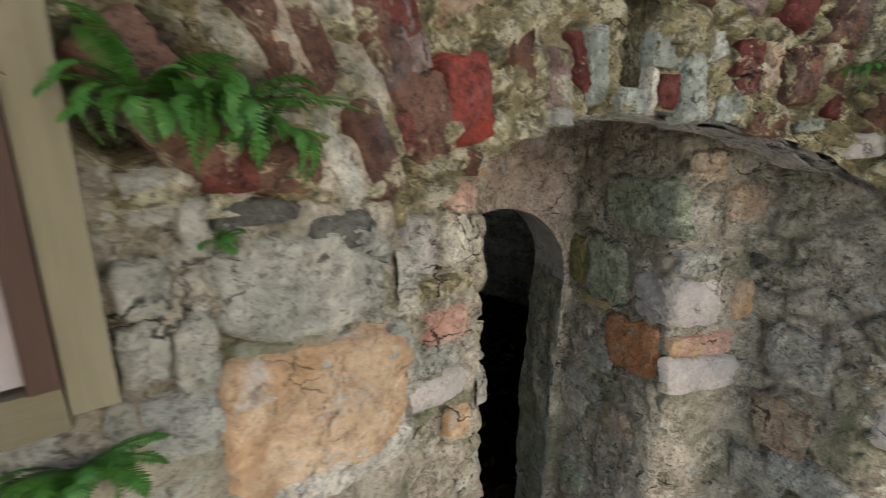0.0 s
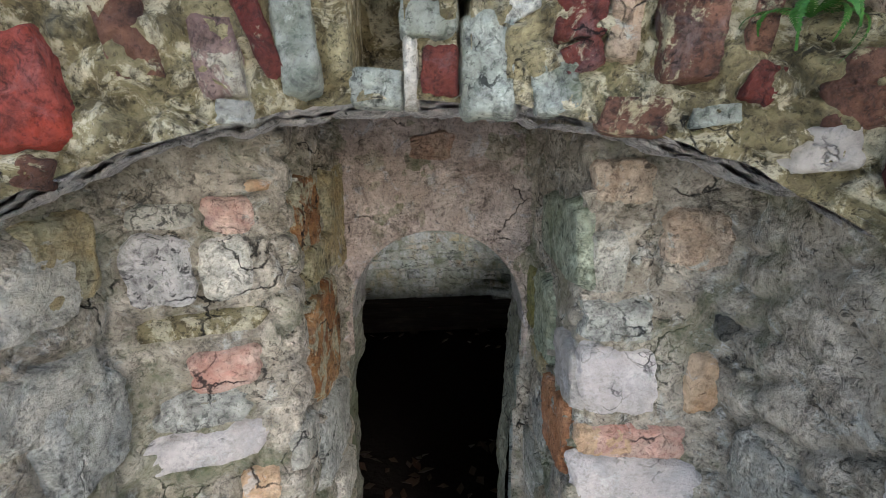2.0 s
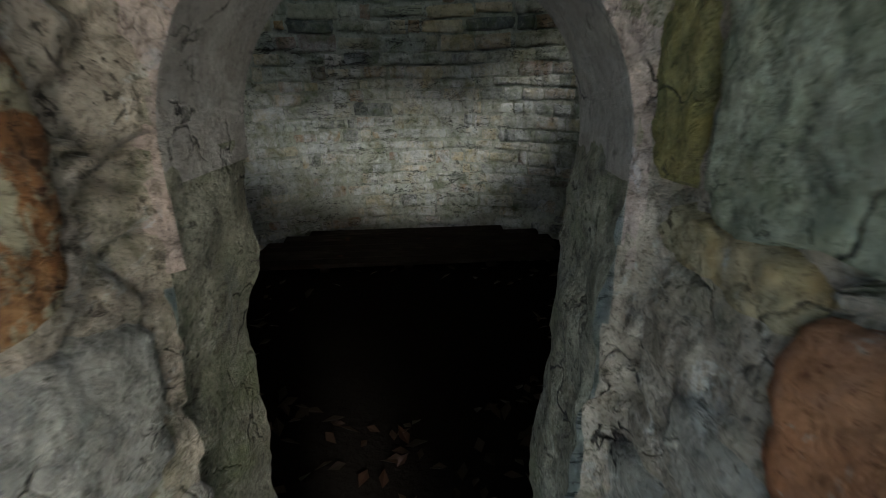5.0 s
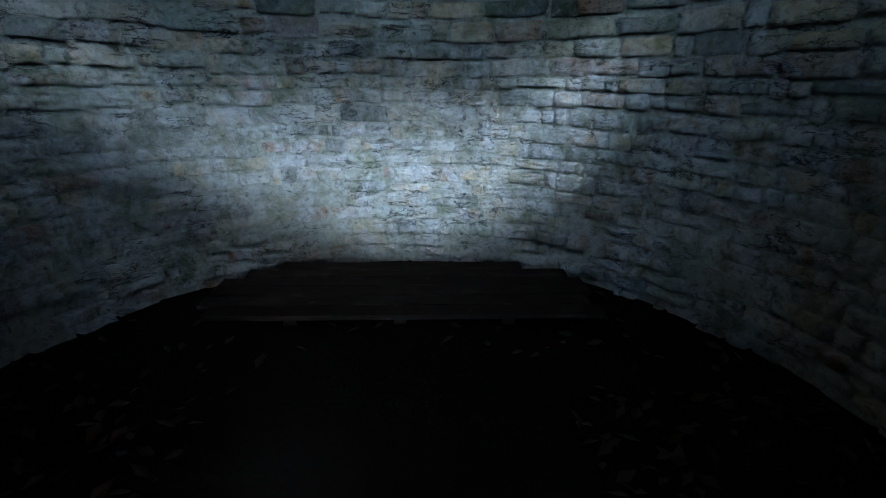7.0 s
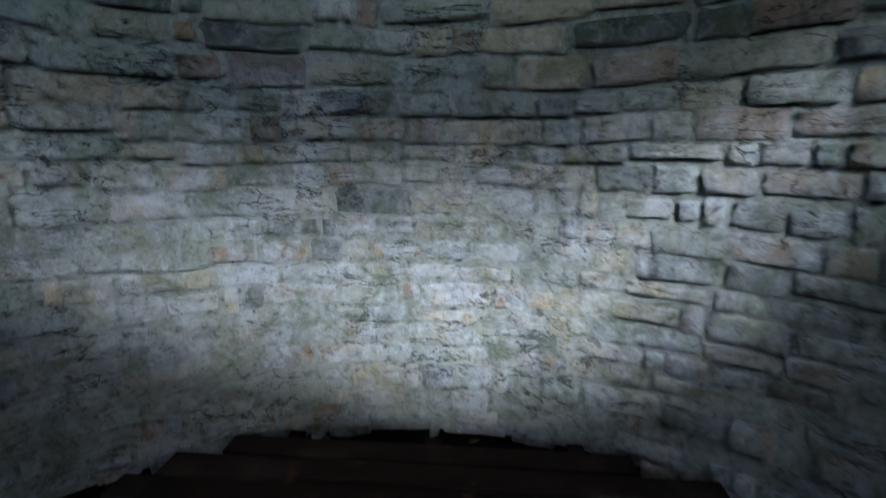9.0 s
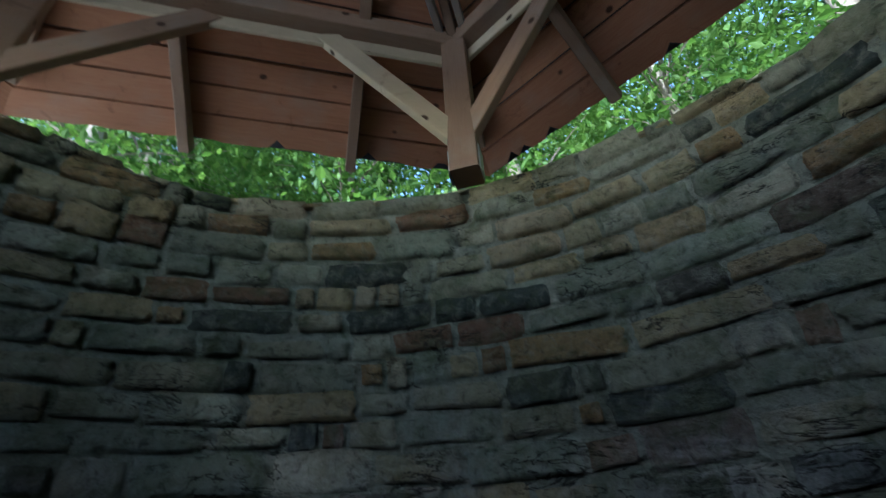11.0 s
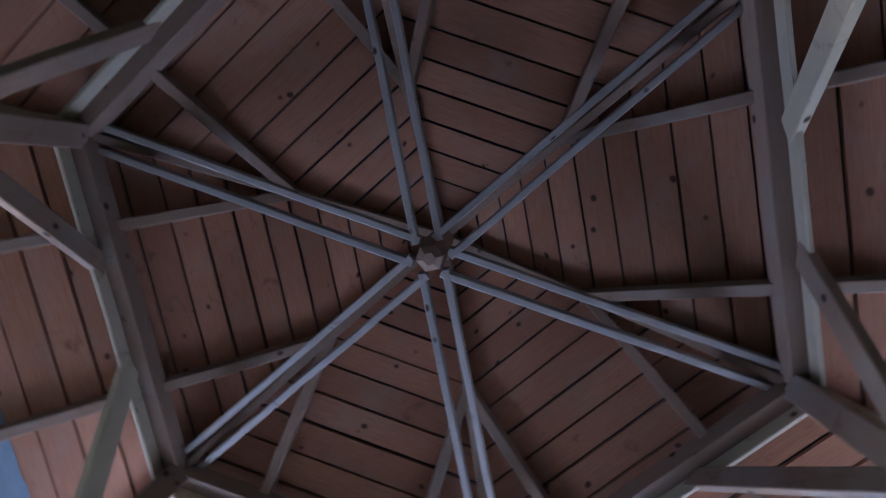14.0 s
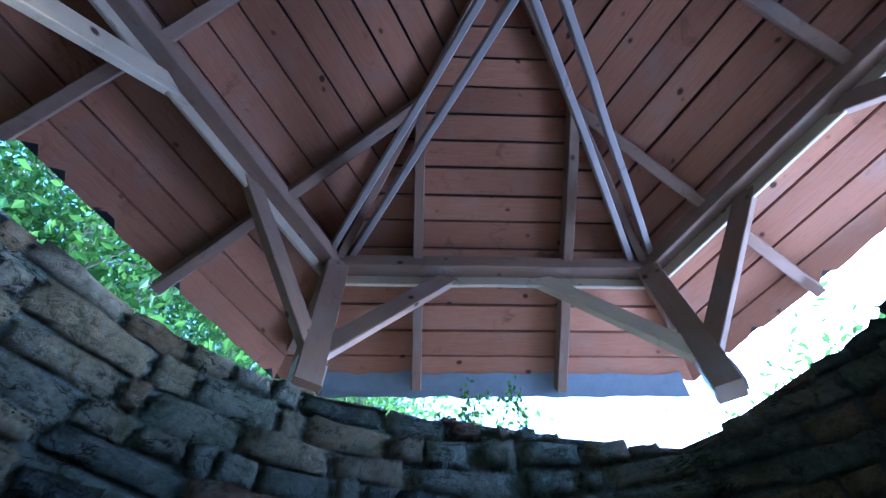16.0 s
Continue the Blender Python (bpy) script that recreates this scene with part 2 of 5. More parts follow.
def chamber_stone(name, core):
    """Kiln lining: stones of mixed colour under patchy limewash, greener towards the top; the paler lower part is
    partly painted light.
    """
    m, nt, bsdf = tree_of(name)
    p = place_of(nt)
    sep = nt.nodes.new("ShaderNodeSeparateXYZ")
    link(nt, p, sep.inputs[0])
    z = sep.outputs["Z"]
    big = noise_tex(nt, p, 2.2, 6, 0.6, 0.3)
    mid = noise_tex(nt, p, 18, 8, 0.7, 0.5)
    fine = noise_tex(nt, p, 95, 8, 0.75)
    if core:
        col = mixed(nt, mid, (0.20, 0.21, 0.16), (0.40, 0.40, 0.32))
    else:
        col = ramp(nt, chance_of(nt), [(0.0, (0.07, 0.08, 0.065)), (0.12, (0.26, 0.27, 0.20)), (0.3, (0.44, 0.34, 0.18)), (0.48, (0.25, 0.28, 0.21)),
                                       (0.66, (0.44, 0.41, 0.31)), (0.8, (0.32, 0.22, 0.10)), (0.92, (0.20, 0.11, 0.07)), (0.95, (0.06, 0.072, 0.06)), (1.0, (0.06, 0.072, 0.06))])
        col = mixed(nt, ramp(nt, mid, [(0.48, grey(0)), (0.68, grey(0.6))]), col, (0.33, 0.31, 0.235))
    # limewash fades with height, partly the lower wall's light put into colour
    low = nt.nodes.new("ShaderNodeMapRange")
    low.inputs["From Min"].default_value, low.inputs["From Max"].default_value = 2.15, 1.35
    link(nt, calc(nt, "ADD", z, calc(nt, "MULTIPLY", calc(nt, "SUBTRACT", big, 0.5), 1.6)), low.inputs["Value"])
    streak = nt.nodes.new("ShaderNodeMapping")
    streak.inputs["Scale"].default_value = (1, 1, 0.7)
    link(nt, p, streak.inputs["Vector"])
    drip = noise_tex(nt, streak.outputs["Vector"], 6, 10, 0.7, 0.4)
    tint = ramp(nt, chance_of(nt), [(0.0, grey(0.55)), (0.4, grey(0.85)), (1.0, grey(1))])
    wash_light = calc(nt, "MULTIPLY", calc(nt, "MULTIPLY", low.outputs["Result"], ramp(nt, drip, [(0.4, grey(0.15)), (0.56, grey(1))])), tint)
    col = mixed(nt, calc(nt, "MULTIPLY", wash_light, 0.42) if core else wash_light, col, mixed(nt, mid, (0.27, 0.28, 0.295), (0.60, 0.60, 0.57)))
    mottle = noise_tex(nt, p, 22, 12, 0.74, 0.4)
    col = mixed(nt, 1.0, col, ramp(nt, mottle, [(0.34, grey(0.35)), (0.46, grey(0.9)), (0.6, grey(1.1)), (0.7, grey(1.3))]), "MULTIPLY")
    moss = noise_tex(nt, p, 4.5, 8, 0.72, 0.6)
    col = mixed(nt, ramp(nt, moss, [(0.48, grey(0)), (0.68, grey(0.75))]), col, (0.095, 0.115, 0.045))
    col = mixed(nt, ramp(nt, fine, [(0.32, grey(0.7)), (0.42, grey(0))]), col, (0.07, 0.07, 0.055))
    bed = nt.nodes.new("ShaderNodeMapping")
    bed.inputs["Scale"].default_value = (1, 1, 3.2)
    link(nt, p, bed.inputs["Vector"])
    line = noise_tex(nt, bed.outputs["Vector"], 3.4, 7, 0.6, 0.5)
    open_at = ramp(nt, noise_tex(nt, p, 2.6, 4, 0.6), [(0.48, grey(0)), (0.58, grey(1))])
    split = calc(nt, "MULTIPLY", ramp(nt, line, [(0.484, grey(0)), (0.497, grey(1)), (0.503, grey(1)), (0.516, grey(0))]), open_at)
    col = mixed(nt, calc(nt, "MULTIPLY", split, 0.9), col, (0.018, 0.019, 0.017))
    link(nt, col, bsdf.inputs["Base Color"])
    bsdf.inputs["Roughness"].default_value = 0.88
    bsdf.inputs["Specular IOR Level"].default_value = 0.3
    bumped(nt, bsdf, calc(nt, "ADD", calc(nt, "MULTIPLY", mid, 0.9), calc(nt, "SUBTRACT", calc(nt, "ADD", calc(nt, "MULTIPLY", fine, 0.6), calc(nt, "MULTIPLY", mottle, 1.2)), split)), 1.0, 0.045)
    return m


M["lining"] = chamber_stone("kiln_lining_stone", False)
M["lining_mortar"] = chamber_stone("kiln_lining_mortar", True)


def wood(name, a, b, dark=(0.05, 0.025, 0.015), weather=0.25, knots=True):
    """Sawn timber: grain along U, knots, and grey weathering."""
    m, nt, bsdf = tree_of(name)
    uv = nt.nodes.new("ShaderNodeUVMap").outputs["UV"]
    mp = nt.nodes.new("ShaderNodeMapping")
    mp.inputs["Scale"].default_value = (1.6, 26, 1)
    link(nt, uv, mp.inputs["Vector"])
    grain = noise_tex(nt, mp.outputs["Vector"], 3.0, 8, 0.65, 0.8)
    soft = noise_tex(nt, uv, 2.4, 5, 0.6)
    col = mixed(nt, ramp(nt, grain, [(0.15, grey(0.1)), (0.85, grey(0.9))]), a, b)
    col = mixed(nt, calc(nt, "MULTIPLY", chance_of(nt), 0.5), col, tuple(0.62 * v for v in a))
    col = mixed(nt, ramp(nt, soft, [(0.5, grey(0)), (0.75, grey(weather * 2))]), col, (0.26, 0.22, 0.18))
    if knots:
        kp = nt.nodes.new("ShaderNodeMapping")
        kp.inputs["Scale"].default_value = (4.2, 4.8, 1)
        link(nt, uv, kp.inputs["Vector"])
        v = nt.nodes.new("ShaderNodeTexVoronoi")
        v.inputs["Scale"].default_value = 1.0
        link(nt, kp.outputs["Vector"], v.inputs["Vector"])
        sel = nt.nodes.new("ShaderNodeSeparateColor")
        link(nt, v.outputs["Color"], sel.inputs[0])
        spot = calc(nt, "MULTIPLY", ramp(nt, v.outputs["Distance"], [(0.07, grey(0.95)), (0.13, grey(0))]), calc(nt, "GREATER_THAN", sel.outputs[0], 0.3))
        col = mixed(nt, spot, col, dark)
    stain = noise_tex(nt, place_of(nt), 5.0, 6, 0.7, 0.8)
    col = mixed(nt, ramp(nt, stain, [(0.6, grey(0)), (0.78, grey(0.7))]), col, dark)
    link(nt, col, bsdf.inputs["Base Color"])
    bsdf.inputs["Roughness"].default_value = 0.8
    bsdf.inputs["Specular IOR Level"].default_value = 0.15
    bumped(nt, bsdf, grain, 0.35, 0.004)
    return m


M["board"] = wood("red_brown_roof_board", (0.25, 0.10, 0.052), (0.48, 0.245, 0.138), weather=0.18)
M["timber"] = wood("grey_brown_timber", (0.22, 0.135, 0.088), (0.33, 0.225, 0.155), weather=0.4)
M["pale_timber"] = wood("pale_new_timber", (0.50, 0.40, 0.27), (0.58, 0.48, 0.34), weather=0.2)
M["grey_timber"] = wood("weathered_grey_timber", (0.30, 0.25, 0.22), (0.40, 0.34, 0.30), weather=0.5)
# plank brown taken near black, the kiln's gloom put into the colour
M["deck"] = wood("shade_dark_plank", (0.012, 0.009, 0.007), (0.022, 0.016, 0.012), weather=0.04)
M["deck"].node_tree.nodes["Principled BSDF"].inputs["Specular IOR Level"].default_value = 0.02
M["frame_wood"] = wood("beige_frame_wood", (0.07, 0.058, 0.034), (0.115, 0.097, 0.062), weather=0.03, knots=False)
M["frame_brown"] = wood("brown_frame_wood", (0.025, 0.013, 0.009), (0.05, 0.027, 0.018), weather=0.02, knots=False)


def flat(name, a, b, scale=20.0, rough=0.8, bump=0.3, gloss=0.12):
    m, nt, bsdf = tree_of(name)
    p = place_of(nt)
    n = noise_tex(nt, p, scale, 7, 0.65)
    link(nt, mixed(nt, n, a, b), bsdf.inputs["Base Color"])
    bsdf.inputs["Roughness"].default_value = rough
    bsdf.inputs["Specular IOR Level"].default_value = gloss
    bumped(nt, bsdf, n, bump, 0.02)
    return m


M["panel"] = flat("weathered_panel", (0.10, 0.083, 0.08), (0.19, 0.16, 0.155), 16, 0.6, 0.1)
M["felt"] = flat("roofing_felt", (0.04, 0.04, 0.045), (0.07, 0.07, 0.075), 12)
M["torn"] = flat("blue_grey_underlay", (0.13, 0.16, 0.20), (0.24, 0.27, 0.31), 10, 0.6)
M["zinc"] = flat("galvanised_steel", (0.32, 0.32, 0.31), (0.45, 0.45, 0.44), 40, 0.45, 0.1)
# soil near black, the kiln floor's deep shade put into its colour
M["soil"] = flat("shade_black_soil", (0.004, 0.0035, 0.003), (0.009, 0.0075, 0.006), 24, 1.0, 0.8, 0.0)
# unseen pale ground before the arch, added as a light reflector
M["path"] = flat("pale_bounce_gravel", (0.52, 0.495, 0.45), (0.72, 0.69, 0.63), 30, 0.95, 0.8)
M["bark"] = flat("grey_bark", (0.16, 0.13, 0.10), (0.30, 0.26, 0.22), 16, 0.9, 0.9)


def leafy(name, a, b, through):
    m, nt, bsdf = tree_of(name)
    col = mixed(nt, chance_of(nt), a, b)
    link(nt, col, bsdf.inputs["Base Color"])
    bsdf.inputs["Roughness"].default_value = 0.55
    bsdf.inputs["Specular IOR Level"].default_value = 0.2
    t = nt.nodes.new("ShaderNodeBsdfTranslucent")
    link(nt, mixed(nt, 0.5, col, (0.13, 0.24, 0.03)), t.inputs["Color"])
    mix = nt.nodes.new("ShaderNodeMixShader")
    mix.inputs["Fac"].default_value = through
    link(nt, bsdf.outputs["BSDF"], mix.inputs[1])
    link(nt, t.outputs["BSDF"], mix.inputs[2])
    link(nt, mix.outputs["Shader"], nt.nodes["Material Output"].inputs["Surface"])
    return m


M["leaf"] = leafy("beech_leaf", (0.042, 0.10, 0.017), (0.10, 0.175, 0.036), 0.45)
M["fern"] = leafy("fern_leaf", (0.012, 0.055, 0.008), (0.042, 0.12, 0.02), 0.3)
# leaf brown cut to near black, the floor's darkness put into it
M["shaded_dead_leaf"] = leafy("shaded_dead_leaf", (0.008, 0.0035, 0.002), (0.022, 0.009, 0.005), 0.1)

# shared builders
CX, CY, R = -0.673, 3.502, 2.209
SPRINGS = random.Random(7)


def solid(name, verts, faces, mat, parent=None, smooth=False, uvs=None, label=""):
    """One mesh object from vertices and faces, under a thing where one is given."""
    me = bpy.data.meshes.new(name)
    me.from_pydata(verts, [], faces)
    if uvs:
        lay = me.uv_layers.new(name="UVMap")
        lay.data.foreach_set("uv", [c for f in uvs for uv in f for c in uv])
    me.materials.append(mat)
    if smooth:
        me.polygons.foreach_set("use_smooth", [True] * len(me.polygons))
    me.update()
    ob = new(name, me)
    if parent is not None:
        ob.parent = parent
    if label:
        ob["label"] = label
    return ob


def fbm(x, y, z, octaves=4):
    v, a, s = 0.0, 1.0, 1.0
    for _ in range(octaves):
        v += a * noise.noise((x * s, y * s, z * s))
        a, s = a * 0.55, s * 2.1
    return v


def along(path, u):
    """Point and outward normal (to the walker's side) at the length u of a plan line."""
    for (ax, ay), (bx, by) in zip(path, path[1:]):
        d = math.hypot(bx - ax, by - ay)
        if u <= d or (bx, by) == tuple(path[-1]):
            t = u / d
            return Vector((ax + (bx - ax) * t, ay + (by - ay) * t, 0)), Vector(((by - ay) / d, (ax - bx) / d, 0))
        u -= d


def length(path):
    return sum(math.dist(a, b) for a, b in zip(path, path[1:]))


def rough_sheet(name, path, low, high, step, depth, mat, seed, skip=None, dent=None, soften=0.03, stones=16.0):
    """A rough wall face over a plan line, from low(u) to high(u), with bulging stones and pits."""
    total = length(path)
    nu = max(2, round(total / step))
    z_lo = min(low(total * i / 40) for i in range(41))
    z_hi = max(high(total * i / 40) for i in range(41))
    nz = max(2, round((z_hi - z_lo) / step))
    verts, faces, keep = [], [], []
    for i in range(nu + 1):
        u = total * i / nu
        p = Vector((0, 0, 0))
        n = Vector((0, 0, 0))
        for k in (-1, 0, 1):
            q, m = along(path, min(max(u + k * soften, 0), total))
            p, n = p + q / 3, n + m
        n.normalize()
        a, b = low(u), high(u)
        for j in range(nz + 1):
            z = a + (b - a) * j / nz
            x, y = p.x, p.y
            cell = noise.voronoi((x * stones * 0.5, y * stones * 0.5, z * stones * 0.75 + seed))[0]
            edge = min(1.0, (cell[1] - cell[0]) * 2.2)
            d = depth * (0.9 * edge + 0.9 * fbm(x * 7 + seed, y * 7, z * 7) + 0.5 * fbm(x * 34, y * 34, z * 34 + seed, 4))
            crev = max(0.0, 0.16 - (cell[1] - cell[0])) / 0.16
            d -= crev * 0.018 * max(0.0, min(1.0, 0.5 + 1.6 * noise.noise((x * 5 + 7, y * 5, z * 5))))
            if dent:
                d -= dent(u, z)
            w = p + n * d
            verts.append((w.x, w.y, z + depth * 0.3 * noise.noise((x * 20, y * 20, z * 20))))
            keep.append((u, z))
    for i in range(nu):
        for j in range(nz):
            v = i * (nz + 1) + j
            u, z = keep[v][0] + total / nu / 2, keep[v][1] + step / 2
            if skip and skip(u, z):
                continue
            faces.append((v, v + nz + 1, v + nz + 2, v + 1))
    return solid(name, verts, faces, mat, smooth=True)


def boulder(w, h, proud, seed, n=9, square=4.0, wobble=0.2):
    """A stone's face: a rounded, irregular pillow of the given size, with its sides running back into the wall (x along, y out, z up)."""
    rows = []
    verts, faces = [], []
    m = max(4, min(n, int(n * h / max(w, h)) + 2))
    k = max(4, min(n, int(n * w / max(w, h)) + 2))
    for i in range(k + 1):
        for j in range(m + 1):
            a, b = 2 * i / k - 1, 2 * j / m - 1
            r = (abs(a) ** square + abs(b) ** square) ** (1 / square) if (a or b) else 0.0
            ang = math.atan2(b, a)
            out = 1 + wobble * fbm(math.cos(ang) * 1.3 + seed, math.sin(ang) * 1.3, seed * 0.37, 3)
            box = max(abs(a), abs(b))
            s = out * (box / r if r > 1e-6 else 1.0)
            x, z = a * s * w / 2, b * s * h / 2
            fall = max(0.0, 1 - box ** 14) ** 0.6
            chip = noise.voronoi((x * 26 + seed, z * 26, seed))[0]
            y = proud * 0.6 * fall + 0.36 * proud * fbm(a * 2.2 + seed, b * 2.2, seed, 5) * fall + 0.006 * (chip[1] - chip[0]) * fall + 0.003 * fbm(x * 90, z * 90, seed, 3) - (0.02 if box > 0.999 else 0.0)
            verts.append((x, -y, z))
    for i in range(k):
        for j in range(m):
            v = i * (m + 1) + j
            faces.append((v, v + m + 1, v + m + 2, v + 1))
    return verts, faces


# plan of the draw arch and the drawing hole
WING = (-0.90, -0.12)
PLAN = {
    "LW": (WING, (-0.05, 0.61)),
    "LO": ((-0.05, 0.61), (-0.115, 0.84)),
    "LP": ((-0.115, 0.84), (0.10, 1.01)),
    "LR": ((0.085, 1.01), (-0.05, 1.44)),
    "DP": ((-0.05, 1.45), (0.45, 1.605)),
    "RR": ((0.45, 1.605), (0.597, 1.147)),
    "RP": ((0.597, 1.147), (0.84, 1.205)),
    "RO": ((0.84, 1.205), (0.95, 0.91)),
    "RF": ((0.95, 0.91), (1.9, 0.95)),
}
LOWER = [(-1.5, -1.0), WING, (-0.05, 0.61), (-0.115, 0.84), (0.10, 1.01), (0.043, 1.118), (-0.022, 1.328), (-0.05, 1.45), (0.45, 1.605), (0.597, 1.147), (0.84, 1.205), (0.95, 0.91), (1.9, 0.95), (3.0, 0.6)]
FRONT = [(-1.5, -1.0), WING, (-0.05, 0.61), (0.165, 0.80), (0.31, 0.895), (0.43, 0.935), (0.54, 0.965), (0.72, 0.995), (0.83, 1.0), (0.93, 0.965), (0.97, 0.915), (1.9, 0.935), (3.0, 0.6)]
U_DOOR = length(LOWER[:8])
U_ARCH = length(FRONT[:3])
DOOR_U, DOOR_Z, DOOR_R = 0.258, 1.452, 0.24


def in_door(u, z, grow=0.0):
    """Whether a point of the door's plane lies in the round-headed opening; u from the plane's left end."""
    if z > DOOR_Z:
        return math.hypot(u - DOOR_U, z - DOOR_Z) < DOOR_R + grow
    lean = max(0.0, min(1.0, (DOOR_Z - z) / 0.4))
    return DOOR_U - DOOR_R - 0.05 * lean - grow < u < DOOR_U + DOOR_R - 0.035 * lean + grow


def intrados(s):
    """Height of the brick arch's lower edge; s from its left springing."""
    s = min(max(s, -0.1), 1.16)
    return 1.983 - (1.02 - math.sqrt(1.02 ** 2 - (s - 0.53) ** 2))


def lower_top(u):
    return 2.12 if length(LOWER[:3]) - 0.02 < u < length(LOWER[:12]) + 0.02 else 2.75


# single stones and bricks of the entrance, each its own piece of the wall
LAID = []


def stone(where, u, z, w, h, mat, proud, tilt=0.0, square=4.5, arch=False, n=22, wobble=0.2):
    LAID.append((where, u, z, w, h, mat, proud, tilt, square, arch, n, wobble))


stone("LW", 0.995, 1.607, 0.255, 0.186, "orange", .05)
stone("LW", 0.985, 1.779, 0.201, 0.134, "grey", .05)
stone("LW", 0.836, 1.661, 0.072, 0.069, "bluegrey", .03)
stone("LW", 0.991, 1.515, 0.248, 0.060, "pale", .03)
stone("LW", 0.818, 1.809, 0.046, 0.054, "grey", .02)
stone("LW", 0.810, 1.747, 0.046, 0.064, "grey", .02)
stone("LW", 0.832, 1.891, 0.041, 0.050, "grey", .03)
stone("LW", 0.906, 1.915, 0.053, 0.055, "red", .03)
stone("LW", 0.965, 1.912, 0.071, 0.053, "brown", .03)
stone("LW", 0.930, 1.867, 0.092, 0.029, "dark", .03)
stone("LW", 0.855, 1.730, 0.041, 0.079, "grey", .02)
stone("LW", 1.055, 1.670, 0.140, 0.048, "bluegrey", .03)
stone("LW", 1.022, 1.826, 0.096, 0.055, "dark", .03)
stone("LW", 0.867, 1.860, 0.027, 0.055, "grey", .025)
stone("LW", 0.784, 1.683, 0.027, 0.052, "grey", .02)
stone("LO", 0.081, 1.743, 0.171, 0.099, "pale", .05)
stone("LO", 0.141, 1.514, 0.161, 0.159, "bluegrey", .04)
stone("LO", 0.093, 1.600, 0.188, 0.097, "grey", .03)
stone("LO", 0.161, 1.774, 0.109, 0.127, "ochre", .03)
stone("LP", 0.184, 1.816, 0.076, 0.060, "salmon", .014)
stone("LP", 0.234, 1.863, 0.040, 0.019, "orange", .01)
stone("LP", 0.073, 1.731, 0.107, 0.122, "lilac", .018)
stone("LP", 0.173, 1.724, 0.081, 0.106, "pale", .018)
stone("LP", 0.122, 1.629, 0.199, 0.040, "lichen", .006)
stone("LP", 0.153, 1.545, 0.113, 0.078, "salmon", .016)
stone("LP", 0.107, 1.473, 0.143, 0.069, "bluegrey", .014)
stone("LP", 0.107, 1.398, 0.207, 0.074, "white", .018)
stone("LP", 0.188, 1.295, 0.069, 0.071, "orange", .012)
stone("LP", 0.087, 1.819, 0.096, 0.042, "grey", .01)
stone("LR", 0.213, 1.484, 0.229, 0.257, "rust", .02)
stone("LR", 0.249, 1.231, 0.279, 0.195, "bluegrey", .03)
stone("LR", 0.035, 1.351, 0.103, 0.087, "grey", .03)
stone("LR", 0.238, 1.676, 0.258, 0.089, "ochre", .012)
stone("LR", 0.417, 1.742, 0.226, 0.259, "ochre", .012)
stone("LR", 0.144, 1.789, 0.161, 0.151, "rust", .012)
stone("RR", 0.418, 1.503, 0.133, 0.120, "pinkgrey", .018)
stone("RR", 0.345, 1.334, 0.209, 0.175, "burnt", .015)
stone("RR", 0.207, 1.517, 0.180, 0.185, "green", .016)
stone("RR", 0.053, 1.517, 0.089, 0.166, "moss", .012)
stone("RR", 0.199, 1.229, 0.148, 0.093, "grey", .012)
stone("RR", 0.341, 1.752, 0.298, 0.153, "green", .016)
stone("RR", 0.155, 1.399, 0.175, 0.055, "ochre", .012)
stone("RP", 0.066, 1.506, 0.143, 0.126, "white", .018)
stone("RP", 0.213, 1.506, 0.053, 0.110, "orange", .012)
stone("RP", 0.177, 1.766, 0.108, 0.104, "tan", .012)
stone("RP", 0.039, 1.724, 0.060, 0.104, "grey", .014)
stone("RP", 0.058, 1.619, 0.120, 0.076, "bluegrey", .014)
stone("RP", 0.107, 1.385, 0.174, 0.069, "salmon", .014)
stone("RP", 0.050, 1.386, 0.106, 0.058, "orange", .016)
stone("RP", 0.114, 1.297, 0.227, 0.111, "white", .016)
stone("RP", 0.054, 1.863, 0.096, 0.072, "tan", .008)
stone("RP", 0.246, 1.610, 0.034, 0.042, "dark", .008)
stone("RO", 0.143, 1.394, 0.162, 0.142, "grey", .02)
stone("RO", 0.139, 1.198, 0.147, 0.153, "tan", .02)
stone("RF", 0.060, 1.603, 0.140, 0.212, "white", .03)
stone("RF", 0.094, 1.345, 0.153, 0.187, "white", .04)
stone("DP", 0.251, 1.916, 0.117, 0.077, "brick", .006)


# brick arch, two rings of bricks on edge with lichen-covered joints
def brick_at(s, z, wide, long, mat, proud, lean):
    stone("ARCH", s, z, wide * 1.1, long * 1.08, mat, proud, lean, 9.0, True, 18, 0.12)


def voussoir(s, wide, long, mat, proud, lift=0.0):
    lean = math.degrees(math.asin(max(-0.9, min(0.9, (s - 0.53) / 1.02))))
    c = intrados(s) + (long / 2 + lift + 0.006) * math.cos(radians(lean))
    stone("ARCH", s + (long / 2 + lift) * math.sin(radians(lean)), c, wide * 1.12, long, mat, proud, lean, 9.0, True, 18, 0.12)


brick_at(-0.149, 2.024, 0.033, 0.110, "tan", 0.02, -24)
brick_at(-0.048, 1.925, 0.047, 0.115, "brown", 0.02, -24)
brick_at(-0.025, 2.037, 0.049, 0.117, "brown", 0.02, -32)
brick_at(0.003, 2.058, 0.039, 0.084, "purple", 0.02, -22)
brick_at(0.033, 1.964, 0.068, 0.102, "brown", 0.02, -16)
brick_at(-0.004, 1.945, 0.021, 0.048, "red", 0.02, -20)
brick_at(0.103, 1.988, 0.079, 0.114, "bright", 0.02, -12)
brick_at(-0.096, 1.911, 0.029, 0.100, "grey", 0.02, -27)
brick_at(0.212, 2.052, 0.049, 0.095, "brown", 0.02, -10)
